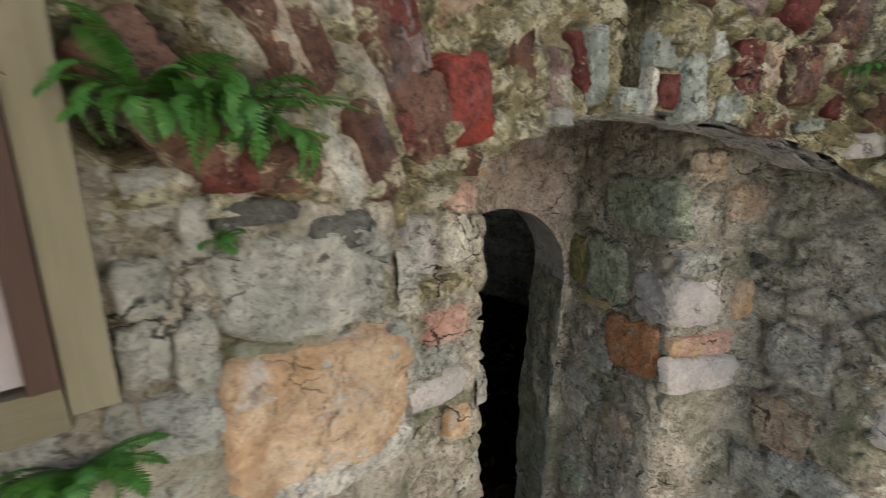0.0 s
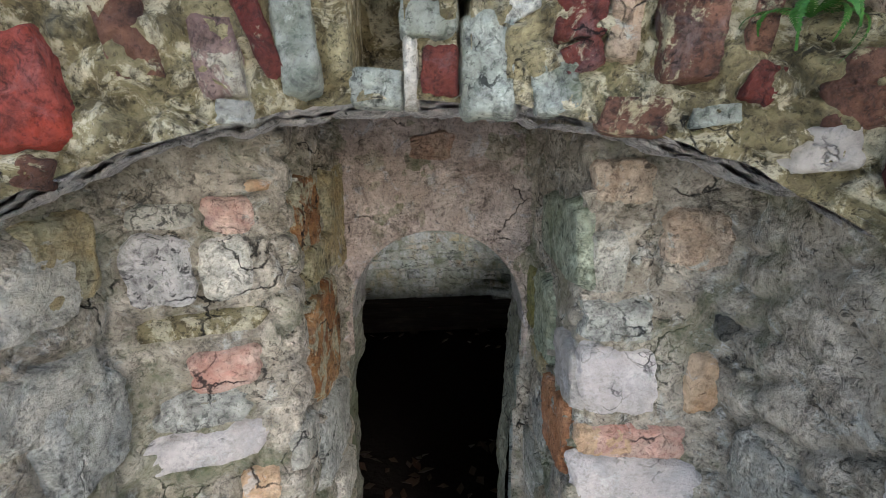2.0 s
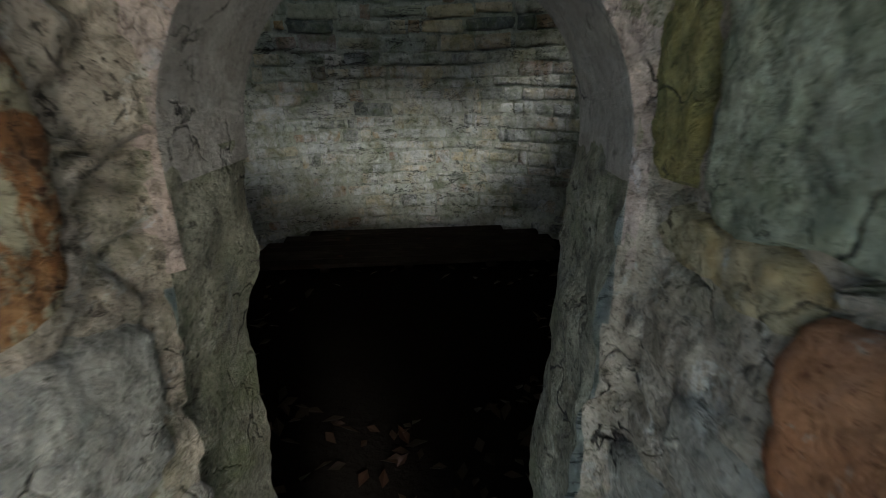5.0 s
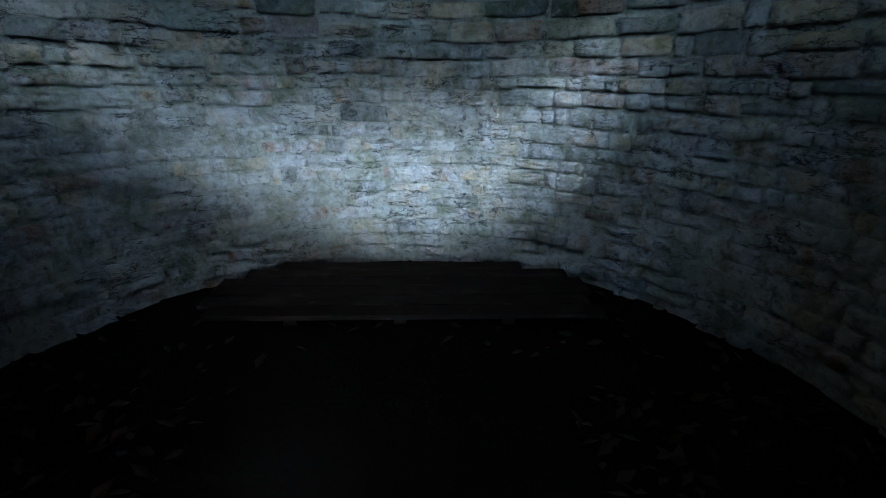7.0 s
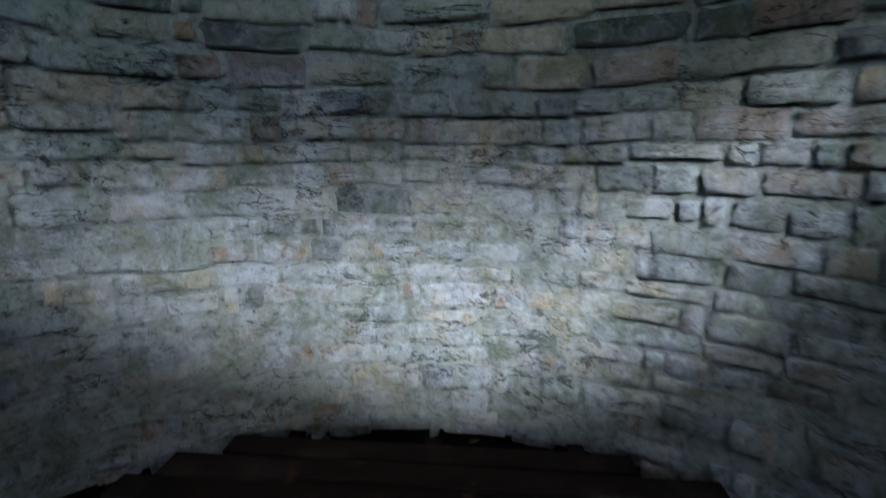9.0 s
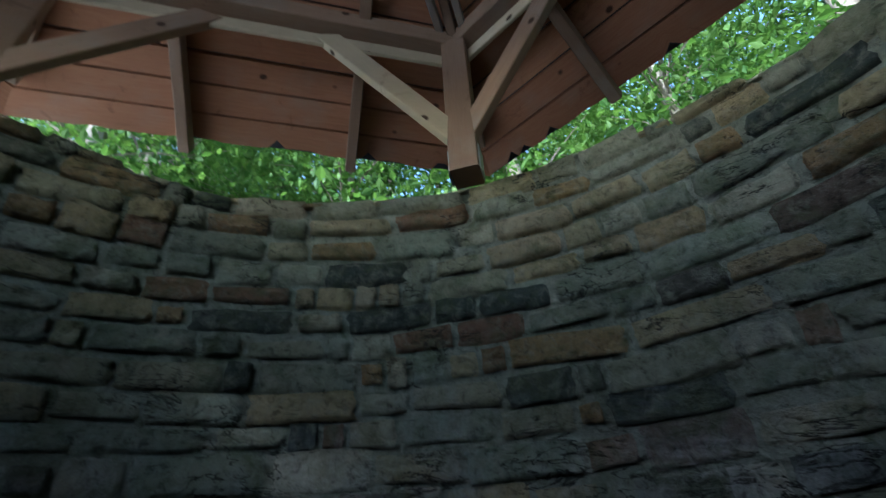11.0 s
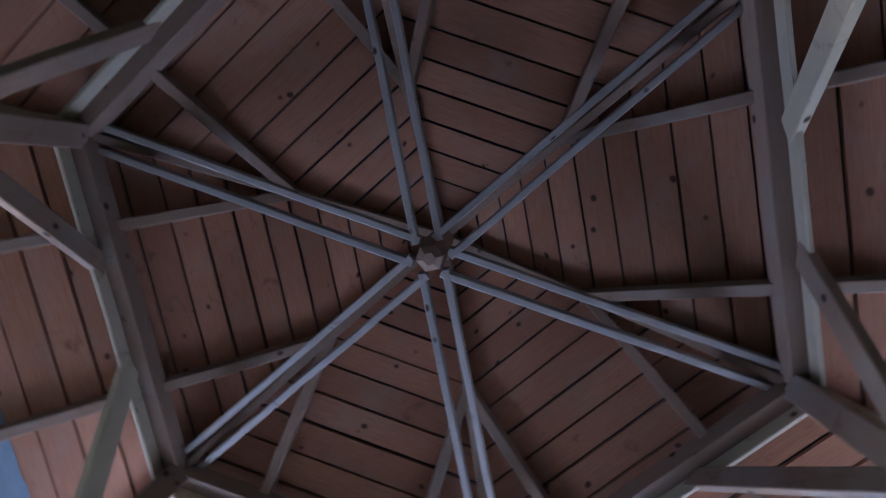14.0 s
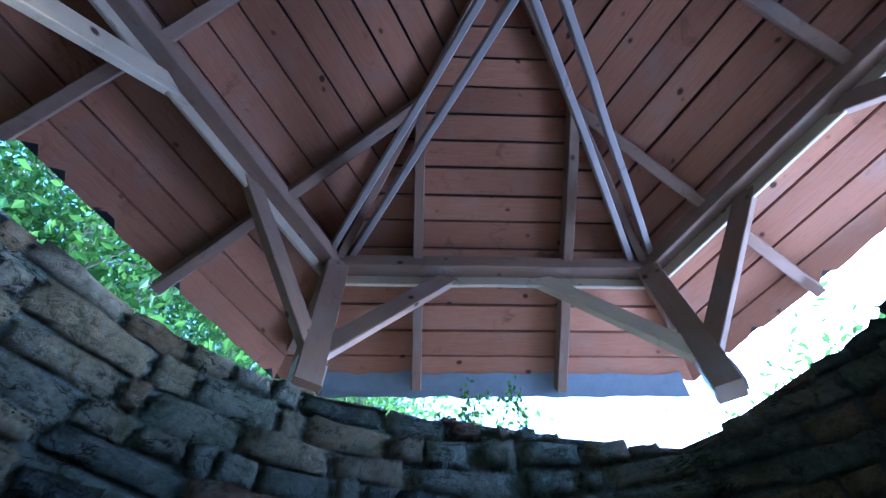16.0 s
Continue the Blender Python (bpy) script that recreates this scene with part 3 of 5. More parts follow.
brick_at(0.301, 2.029, 0.050, 0.086, "purple", 0.02, -6)
brick_at(0.314, 1.969, 0.039, 0.028, "bluegrey", 0.02, 6)
brick_at(0.350, 2.053, 0.029, 0.097, "red", 0.02, -20)
brick_at(0.390, 2.054, 0.047, 0.120, "limy", 0.02, -3)
brick_at(0.487, 1.998, 0.063, 0.046, "limy", 0.02, 3)
brick_at(0.553, 2.087, 0.065, 0.057, "limy", 0.02, 2)
brick_at(0.566, 2.018, 0.044, 0.059, "red", 0.02, 2)
brick_at(0.530, 2.015, 0.018, 0.080, "pale", 0.02, 1)
brick_at(0.628, 2.024, 0.065, 0.114, "limy", 0.02, 0)
brick_at(0.662, 2.098, 0.045, 0.043, "bluegrey", 0.02, -24)
brick_at(0.714, 1.994, 0.056, 0.060, "limy", 0.02, -10)
brick_at(0.740, 2.083, 0.058, 0.061, "red", 0.02, -2)
brick_at(0.743, 2.031, 0.045, 0.033, "red", 0.02, -20)
brick_at(0.791, 2.069, 0.039, 0.083, "tan", 0.02, 6)
brick_at(0.869, 2.053, 0.069, 0.107, "brown", 0.02, 2)
brick_at(0.810, 1.960, 0.075, 0.046, "brown", 0.02, 5)
brick_at(0.947, 1.993, 0.033, 0.043, "red", 0.02, 18)
brick_at(0.902, 1.958, 0.050, 0.025, "limy", 0.02, -5)
brick_at(1.011, 1.917, 0.080, 0.052, "pinkgrey", 0.02, -9)
brick_at(0.941, 2.063, 0.029, 0.072, "brown", 0.02, 7)
brick_at(1.040, 1.981, 0.059, 0.077, "brown", 0.02, -3)
brick_at(1.093, 1.893, 0.031, 0.039, "red", 0.02, -1)
brick_at(0.109, 1.905, 0.029, 0.033, "brown", 0.02, 18)
for i, tone in enumerate(("brown", "brown", "red", "tan", "purple", "brown", "red", "lichen", "brown", "purple", "red", "brown", "tan", "red")):
    voussoir(-0.1 + i * 0.088, 0.066, 0.15, tone, 0.02, 0.185)
for i, tone in enumerate(("grey", "tan", "dark", "brown", "grey", "pale", "brown", "grey", "tan", "grey")):
    stone("ARCH", -0.45 + i * 0.19, 2.45 + 0.03 * math.sin(i * 2.1), 0.17, 0.12, tone, 0.03, 4 * math.sin(i), 4.5, True)


START = {"LW": length(LOWER[:2]), "LO": length(LOWER[:3]), "LP": length(LOWER[:4]), "LR": length(LOWER[:5]), "DP": U_DOOR, "RR": length(LOWER[:9]), "RP": length(LOWER[:10]),
         "RO": length(LOWER[:11]), "RF": length(LOWER[:12]), "ARCH": U_ARCH}


def joints(arch):
    """How far the wall is sunk at a point: open joints run round each laid stone."""
    cells = {}
    for where, u, z, w, h, mat, proud, tilt, square, on_arch, n, wobble in LAID:
        if on_arch == arch:
            mid = START[where] + u
            t = radians(tilt)
            for k in range(int((mid - w - h) / 0.1) - 1, int((mid + w + h) / 0.1) + 2):
                cells.setdefault(k, []).append((mid, z, w / 2, h / 2, math.cos(t), math.sin(t)))

    def dent(u, z):
        d = 0.0
        for mid, zc, hw, hh, c, s in cells.get(int(u / 0.1), ()):
            x, y = (u - mid) * c - (z - zc) * s, (u - mid) * s + (z - zc) * c
            edge = max(abs(x) - hw, abs(y) - hh)
            if edge < -0.022:
                d = max(d, 0.035)
            elif edge < 0.008:
                d = max(d, 0.012 * max(0.0, min(1.0, 0.3 + 1.9 * noise.noise((u * 11, z * 11, 2.0)))))
        return d

    return dent


def nook(u, z):
    """The dark hole behind the large fern."""
    x, y = (u - START["LW"] - 0.855) / 0.10, (z - 1.985) / 0.062
    return 0.11 * max(0.0, min(1.0, 2.2 * (1.0 - x * x - y * y + 0.5 * fbm(u * 14, z * 14, 1.0, 3))))


sunk = joints(False)
sunk_arch = joints(True)
wall = rough_sheet("wall_entrance", LOWER, lambda u: -0.1, lambda u: 2.12, 0.009, 0.010, M["render"], 3.1,
                   skip=lambda u, z: in_door(u - U_DOOR, z, 0.012), dent=lambda u, z: max(sunk(u, z), nook(u, z)))
tagged(wall, "rough rubble wall with flaking mortar and algae", "wall", kind="structure")


def arch_low(u):
    s = u - U_ARCH
    return intrados(s) if -0.02 < s < 1.12 else 1.87


def hole(u, z):
    s = u - U_ARCH
    d = 0.0
    if 0.458 < s < 0.522 and 2.022 < z < 2.3 or 0.588 < s < 0.597 and 1.99 < z < 2.12:
        d += 0.17
    return max(d + sunk_arch(u, z), nook(u, z))


face = rough_sheet("wall_arch_face", FRONT, arch_low, lambda u: 2.8, 0.009, 0.022, M["lichen"], 8.7, dent=hole, stones=26.0)
tagged(face, "brick arch face with lichen-covered mortar", "wall", kind="structure")


# the arch's underside runs back to the wall of the recess
def soffit():
    verts, faces = [], []
    ns, nd = 110, 30
    path = FRONT[2:10]
    total = length(path)
    for i in range(ns + 1):
        s = -0.05 + (total + 0.12) * i / ns
        p, n = along(path, min(max(s, 0), total))
        for j in range(nd + 1):
            q = p - n * (0.62 * j / nd - 0.004)
            d = 0.018 * fbm(q.x * 22, q.y * 22, 2.0, 5) + 0.012 * math.sin(min(1, j / 6) * 1.57)
            verts.append((q.x, q.y, intrados(s) + d))
    for i in range(ns):
        for j in range(nd):
            v = i * (nd + 1) + j
            faces.append((v, v + 1, v + nd + 2, v + nd + 1))
    ob = solid("arch_soffit", verts, faces, M["lilac"], smooth=True)
    return tagged(ob, "pale flaking underside of the brick arch", "arch", kind="structure")


soffit()


def ledge():
    """The flaking mortar line between arch and recess wall."""
    verts, faces = [], []
    path = FRONT[2:10]
    total = length(path)
    n = 300
    rnd = random.Random(3)
    for layer in range(2):
        base = len(verts)
        for i in range(n + 1):
            s = total * i / n
            p, nn = along(path, s)
            out = 0.004 + 0.012 * layer + 0.016 * fbm(s * 40 + layer * 3, layer, 0.5, 5)
            q = p - nn * (0.015 + 0.035 * layer) + nn * out
            z = intrados(s) - 0.004 - 0.010 * layer + 0.007 * fbm(s * 36, layer * 5, 1.5, 5)
            t = 0.006 + 0.006 * noise.noise((s * 22, layer, 0))
            back = q - nn * 0.12
            verts += [(q.x, q.y, z), (q.x - nn.x * 0.006, q.y - nn.y * 0.006, z + t), (back.x, back.y, z + t), (back.x, back.y, z)]
        for i in range(n):
            for k in range(4):
                a, b = base + 4 * i + k, base + 4 * i + (k + 1) % 4
                faces.append((a, b, b + 4, a + 4))
    return tagged(solid("trim_ledge", verts, faces, M["lilac"]), "flaking pale mortar ledge under the arch", "ledge", kind="structure")


ledge()


# the opening's round head of smooth cement and its stone jambs run back into the chamber
DP0, DPN = along(list(PLAN["DP"]), 0.0)
DPD = (Vector(PLAN["DP"][1]) - Vector(PLAN["DP"][0])).normalized().to_3d()


def door_point(u, z, back):
    p = DP0 + DPD * u - DPN * back
    return (p.x, p.y, z)


def tunnel(name, outline, mat, seed, amp, depth, close=False):
    verts, faces = [], []
    nb = 14
    for i, (u, z) in enumerate(outline):
        for j in range(nb + 1):
            b = -0.006 + (depth + 0.006) * j / nb
            k = amp * fbm(u * 12 + seed, z * 12, b * 12, 4)
            cu, cz = u - DOOR_U, max(z - DOOR_Z, 0)
            r = math.hypot(cu, cz) or 1
            verts.append(door_point(u + k * cu / r, z + k * cz / r, b))
    for i in range(len(outline) - 1):
        for j in range(nb):
            v = i * (nb + 1) + j
            faces.append((v, v + 1, v + nb + 2, v + nb + 1))
    return solid(name, verts, faces, mat, smooth=True)


head = [(DOOR_U - DOOR_R * math.cos(math.pi * i / 64), DOOR_Z - 0.03 + (0.03 if 0 < i < 64 else 0) + DOOR_R * math.sin(math.pi * i / 64)) for i in range(65)]
tagged(tunnel("trim_arch_head", head, M["cement"], 1.0, 0.002, 0.205), "smooth grey cement round-arch soffit of the low doorway", "arch", kind="structure")


def jamb(side):
    pts = []
    for i in range(90):
        z = -0.1 + (DOOR_Z + 0.1) * i / 89
        lean = max(0.0, min(1.0, (DOOR_Z - z) / 0.4))
        bump = 0.012 * fbm(side * 3, z * 7, 0.3, 3) * min(1, lean * 3)
        pts.append((DOOR_U + side * (DOOR_R - (0.035 if side > 0 else -0.05) * lean) + bump, z))
    return pts


tagged(tunnel("wall_jamb_left", jamb(-1), M["moss_grey"], 2.0, 0.012, 0.21), "rough dark stone door jamb", "wall", kind="structure")
tagged(tunnel("wall_jamb_right", jamb(1), M["moss_grey"], 5.0, 0.012, 0.21), "rough mossy stone door jamb", "wall", kind="structure")


def tympanum():
    """Plaster skin round the head of the opening, with flaking edges."""
    verts, faces = [], []
    rim = [(DOOR_U - DOOR_R, 1.33 + 0.122 * i / 12, -1.0, 0.0) for i in range(12)]
    rim += [(DOOR_U - DOOR_R * math.cos(t), DOOR_Z + DOOR_R * math.sin(t), -math.cos(t), math.sin(t)) for t in (math.pi * i / 80 for i in range(81))]
    rim += [(DOOR_U + DOOR_R, 1.452 - 0.122 * i / 12, 1.0, 0.0) for i in range(1, 13)]
    m = 46
    for u0, z0, du, dz in rim:
        for j in range(m + 1):
            d = 0.62 * (j / m) ** 1.15
            u, z = min(max(u0 + du * d, -0.01), 0.515), min(z0 + dz * d, 2.08)
            thick = 0.013 + 0.006 * fbm(u * 9, z * 9, 4.0) + 0.004 * fbm(u * 40, z * 40, 1.0, 4)
            if d > 0.13 + 0.07 * fbm(u * 8, z * 8, 9.0, 3):
                thick -= 0.006
            if j == 0:
                thick = 0.004
            verts.append(door_point(u, z, -thick))
    for i in range(len(rim) - 1):
        for j in range(m):
            v = i * (m + 1) + j
            faces.append((v, v + m + 1, v + m + 2, v + 1))
    return tagged(solid("wall_tympanum", verts, faces, M["plaster"], smooth=True), "pinkish cracked plaster above the low doorway", "wall", kind="structure")


tympanum()


# ground: one sheet, lower inside the kiln
def ground_height(x, y):
    r = math.hypot(x - CX, y - CY)
    t = min(1.0, max(0.0, (r - 2.3) / 0.9))
    z = 0.34 * t * t * (3 - 2 * t)
    if r > 6:
        z += 0.04 * (r - 6) * (0.5 + 0.5 * noise.noise((x * 0.05, y * 0.05, 0)))
    return z + 0.02 * fbm(x * 2, y * 2, 0.0, 3)


def bounce_ground(ob):
    """Unseen pale gravel, added on the open ground before the draw arch to bounce light."""
    ob.data.materials.append(M["path"])
    for f in ob.data.polygons:
        if (f.center.y < 0.9 or f.center.y < 1.35 and -0.1 < f.center.x < 0.95) and f.center.y > -32 and -10 < f.center.x < 28:
            f.material_index = 1
    return ob


def ground():
    verts, faces = [], []
    radii = [0, 0.4, 0.8, 1.2, 1.6, 1.9, 2.1, 2.3, 2.45, 2.6, 2.75, 2.9, 3.05, 3.2, 3.5, 4, 5, 6, 8, 11, 15, 20, 30, 50, 90, 200, 500, 1500]
    n = 180
    for r in radii:
        for i in range(n):
            x, y = CX + r * math.cos(6.2832 * i / n), CY + r * math.sin(6.2832 * i / n)
            verts.append((x, y, ground_height(x, y)))
    for a in range(len(radii) - 1):
        for i in range(n):
            faces.append((a * n + i, (a + 1) * n + i, (a + 1) * n + (i + 1) % n, a * n + (i + 1) % n))
    return tagged(bounce_ground(solid("ground", verts, faces, M["soil"], smooth=True)), "soil near black for the kiln's shade, added pale bounce gravel before the arch", "ground", kind="structure")


ground()

# vault over the draw arch, and masonry that closes the kiln outside
FLAT_D, FLAT_A = 1.943, radians(-72.8)


def ring_radius(a):
    c = math.cos(a - FLAT_A)
    return min(R, FLAT_D / c) if c > 0.3 else R


RIM_AT = (0, 15, 45, 63, 90, 113, 125, 138, 156, 174, 190, 206, 222, 236, 247, 262, 275, 297, 312, 320, 328, 338, 346, 360)
RIM_Z = (3.04, 3.10, 3.08, 3.08, 3.07, 3.10, 3.17, 3.22, 3.20, 3.19, 3.20, 3.30, 3.33, 3.30, 3.22, 3.14, 3.11, 3.20, 3.09, 3.03, 2.96, 2.82, 2.91, 3.04)


def rim_height(a):
    return float(np.interp(math.degrees(a) % 360, RIM_AT, RIM_Z)) + 0.022 * noise.noise((math.cos(a) * 6, math.sin(a) * 6, 3))


def slab(name, poly, z0, z1, mat):
    n = len(poly)
    verts = [(x, y, z0) for x, y in poly] + [(x, y, z1) for x, y in poly]
    faces = [tuple(range(n))[::-1], tuple(range(n, 2 * n))] + [(i, (i + 1) % n, n + (i + 1) % n, n + i) for i in range(n)]
    return solid(name, verts, faces, mat)


tagged(slab("ceiling_vault", [(-0.05, 0.95), (3.2, 0.95), (3.2, 1.35), (-0.05, 1.35)], 2.72, 2.95, M["render"]), "rough stone vault over the draw arch", "ceiling", kind="structure")


def shell(name, a0, a1, z0, r0, r1, mat):
    """A stretch of the thick wall behind the lining, its top a little under the rim."""
    n = 90
    verts, faces = [], []
    for i in range(n + 1):
        a = radians(a0 + (a1 - a0) * i / n)
        top = rim_height(a) - 0.07
        for r, z in ((ring_radius(a) + r0, z0), (r1, z0), (r1, top - 0.05), (ring_radius(a) + r0, top)):
            verts.append((CX + r * math.cos(a), CY + r * math.sin(a), z))
    for i in range(n):
        for k in range(4):
            a, b = 4 * i + k, 4 * i + (k + 1) % 4
            faces.append((a, b, b + 4, a + 4))
    faces += [(0, 1, 2, 3), (4 * n + 3, 4 * n + 2, 4 * n + 1, 4 * n)]
    return tagged(solid(name, verts, faces, mat), "thick rubble masonry of the kiln", "wall", kind="structure")


shell("wall_kiln_outer", -28, 243, -0.1, 0.1, 2.75, M["render"])
shell("wall_kiln_front", 243, 332, 2.14, 0.1, 2.6, M["render"])

# kiln chamber: mortar lining, then its stones
RING_N = 720
RING_U = [0.0]
for i in range(RING_N):
    a, b = 2 * math.pi * i / RING_N, 2 * math.pi * (i + 1) / RING_N
    RING_U.append(RING_U[-1] + math.dist((ring_radius(a) * math.cos(a), ring_radius(a) * math.sin(a)), (ring_radius(b) * math.cos(b), ring_radius(b) * math.sin(b))))
RING_L = RING_U[-1]


def ring_at(u):
    """Point, inward normal and bearing at a length round the chamber."""
    u %= RING_L
    i = int(np.searchsorted(RING_U, u, side="right")) - 1
    i = min(max(i, 0), RING_N - 1)
    a = 2 * math.pi * (i + (u - RING_U[i]) / (RING_U[i + 1] - RING_U[i])) / RING_N
    r = ring_radius(a)
    if abs((a - FLAT_A + math.pi) % (2 * math.pi) - math.pi) < math.acos(FLAT_D / R):
        n = Vector((-math.cos(FLAT_A), -math.sin(FLAT_A), 0))
    else:
        n = Vector((-math.cos(a), -math.sin(a), 0))
    return Vector((CX + r * math.cos(a), CY + r * math.sin(a), 0)), n, a


DOOR_MID = DP0 + DPD * DOOR_U


def at_door(p, z, grow):
    lat = (p - DOOR_MID).dot(DPD)
    return (p - DOOR_MID).dot(DPN) > -0.6 and in_door(lat + DOOR_U, z, grow)


def lining():
    verts, faces = [], []
    nu, nz = 460, 100
    info = []
    for i in range(nu):
        p, n, a = ring_at(RING_L * i / nu)
        top = rim_height(a)
        for j in range(nz + 1):
            z = -0.12 + (top - 0.03 + 0.12) * j / nz
            d = -0.012 + 0.012 * fbm(p.x * 3, p.y * 3, z * 4, 4)
            q = p + n * d
            verts.append((q.x, q.y, z))
            info.append((p, z))
    for i in range(nu):
        for j in range(nz):
            v, w = i * (nz + 1) + j, ((i + 1) % nu) * (nz + 1) + j
            if at_door((info[v][0] + info[w][0]) / 2, info[v][1] + 0.015, 0.02):
                continue
            faces.append((v, v + 1, w + 1, w))
    return tagged(solid("wall_chamber", verts, faces, M["lining_mortar"], smooth=True), "round kiln shaft wall of lime-washed mortar, some light painted in low down", "wall", kind="structure")


chamber = lining()


def block_shape(seed):
    """A unit stone (1 x 1 face, proud by 1), worn round at the edges."""
    rnd = random.Random(seed)
    xs, zs = (-0.5, -0.46, -0.15, 0.2, 0.45, 0.5), (-0.5, -0.43, -0.1, 0.2, 0.42, 0.5)
    verts, faces = [], []
    for i, x in enumerate(xs):
        for j, z in enumerate(zs):
            rim_x, rim_z = i in (0, 5), j in (0, 5)
            y = -0.35 if rim_x or rim_z else 1.0 + rnd.uniform(-0.5, 0.3)
            if rim_x and rim_z:
                x2, z2 = x * rnd.uniform(0.86, 1.0), z * rnd.uniform(0.8, 1.0)
            else:
                x2, z2 = x + rnd.uniform(-0.04, 0.04), z + rnd.uniform(-0.07, 0.07)
            verts.append((x2, -y, z2))
    for i in range(5):
        for j in range(5):
            v = i * 6 + j
            faces.append((v, v + 6, v + 7, v + 1))
    return verts, faces


SHAPES = [block_shape(s) for s in range(16)]
STONE_MESHES = []
for vs, fs in SHAPES:
    me = bpy.data.meshes.new("stone")
    me.from_pydata(vs, [], fs)
    me.polygons.foreach_set("use_smooth", [True] * len(me.polygons))
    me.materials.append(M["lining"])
    STONE_MESHES.append(me)


def lay_stones():
    rnd = random.Random(11)
    verts, faces = [], []
    singles = 0
    z = -0.05
    while z < 3.24:
        h = rnd.uniform(0.095, 0.135) if z < 1.7 else rnd.uniform(0.11, 0.155)
        u = rnd.uniform(0, 0.3)
        end = u + RING_L - 0.05
        while u < end:
            w = rnd.choice((0.1, 0.16, 0.22, 0.27, 0.34)) * rnd.uniform(0.85, 1.15) if z < 1.7 else rnd.choice((0.12, 0.2, 0.27, 0.36, 0.44)) * rnd.uniform(0.85, 1.15)
            w = min(w, end - u)
            p, n, a = ring_at(u + w / 2)
            zc = z + h / 2 + 0.028 * noise.noise((u * 0.9, z * 2.0, 4.0))
            room = min(1.0, (rim_height(a) + 0.005 - (zc - h / 2)) / h)
            if z < 0.5 and rnd.random() < 0.28:
                u += w
                continue
            if room > 0.25 and w > 0.06 and not at_door(p, zc, 0.03 + h / 2) and not at_door(p + DPD * w / 2, zc, 0.02) and not at_door(p - DPD * w / 2, zc, 0.02):
                flush = max(0.0, min(1.0, (2.0 - z) / 0.9))
                proud = rnd.uniform(0.016, 0.045) * (1 - 0.7 * flush)
                if z < 0.35:
                    proud += rnd.uniform(0.0, 0.05)
                zc -= h * (1 - room) / 2
                hh = h * room * rnd.choice((0.7, 0.82, 0.92, 0.98, 1.04))
                m = Matrix.Translation((p.x, p.y, zc + rnd.uniform(-0.006, 0.006))) @ Matrix.Rotation(math.atan2(n.x, -n.y), 4, "Z") @ Matrix.Rotation(rnd.uniform(-0.05, 0.05), 4, "Y") @ Matrix.Diagonal((w - rnd.uniform(0.014, 0.035), proud, hh - 0.01, 1))
                kind = rnd.randrange(16)
                deg = math.degrees(a) % 360
                if 88 < deg < 178 and singles < 300:
                    ob = new("stone", STONE_MESHES[kind])
                    ob.parent = chamber
                    ob.matrix_basis = m
                    singles += 1
                else:
                    base = len(verts)
                    verts += [tuple(m @ Vector(v)) for v in SHAPES[kind][0]]
                    faces += [tuple(base + i for i in f) for f in SHAPES[kind][1]]
            u += w
        z += h
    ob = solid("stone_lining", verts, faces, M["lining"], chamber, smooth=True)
    return tagged(ob, kind="stuff")


def rim_cap():
    """Uneven stones on the wall's top."""
    rnd = random.Random(5)
    verts, faces = [], []
    u = 0.0
    while u < RING_L - 0.1:
        w = rnd.uniform(0.2, 0.45)
        p, n, a = ring_at(u + w / 2)
        top = rim_height(a)
        h = rnd.uniform(0.025, 0.05)
        dpt = rnd.uniform(0.22, 0.34)
        back = p - n * (dpt / 2 - 0.02)
        m = Matrix.Translation((back.x, back.y, top - 0.038 + h / 2)) @ Matrix.Rotation(math.atan2(n.x, -n.y) + rnd.uniform(-0.1, 0.1), 4, "Z") @ Matrix.Rotation(-max(-0.3, min(0.3, (rim_height(a - 0.06) - rim_height(a + 0.06)) / (0.12 * R))), 4, "Y")
        bs = []
        for sx in (-1, 1):
            for sy in (-1, 1):
                for sz in (-1, 1):
                    bs.append(tuple(m @ Vector((sx * (w / 2 + 0.01) * rnd.uniform(0.8, 1), sy * dpt / 2 * rnd.uniform(0.88, 1), sz * h / 2 * rnd.uniform(0.35, 1)))))
        b = len(verts)
        verts += bs
        faces += [tuple(b + i for i in f) for f in ((0, 1, 3, 2), (4, 6, 7, 5), (0, 4, 5, 1), (2, 3, 7, 6), (1, 5, 7, 3), (0, 2, 6, 4))]
        u += w
    # bedding under the top stones, back to the outer face
    base = len(verts)
    nn = 240
    for i in range(nn):
        p, n, a = ring_at(RING_L * i / nn)
        z = rim_height(a) - 0.035
        for k in range(7):
            q = p - n * (0.01 + 0.085 * k)
            verts.append((q.x, q.y, z + 0.02 * fbm(q.x * 6, q.y * 6, 2) - 0.006 * k))
    for i in range(nn):
        for k in range(6):
            a, b = base + i * 7 + k, base + ((i + 1) % nn) * 7 + k
            faces.append((a, a + 1, b + 1, b))
    return tagged(solid("coping_stone", verts, faces, M["lining"], chamber), kind="stuff")


rim_cap()


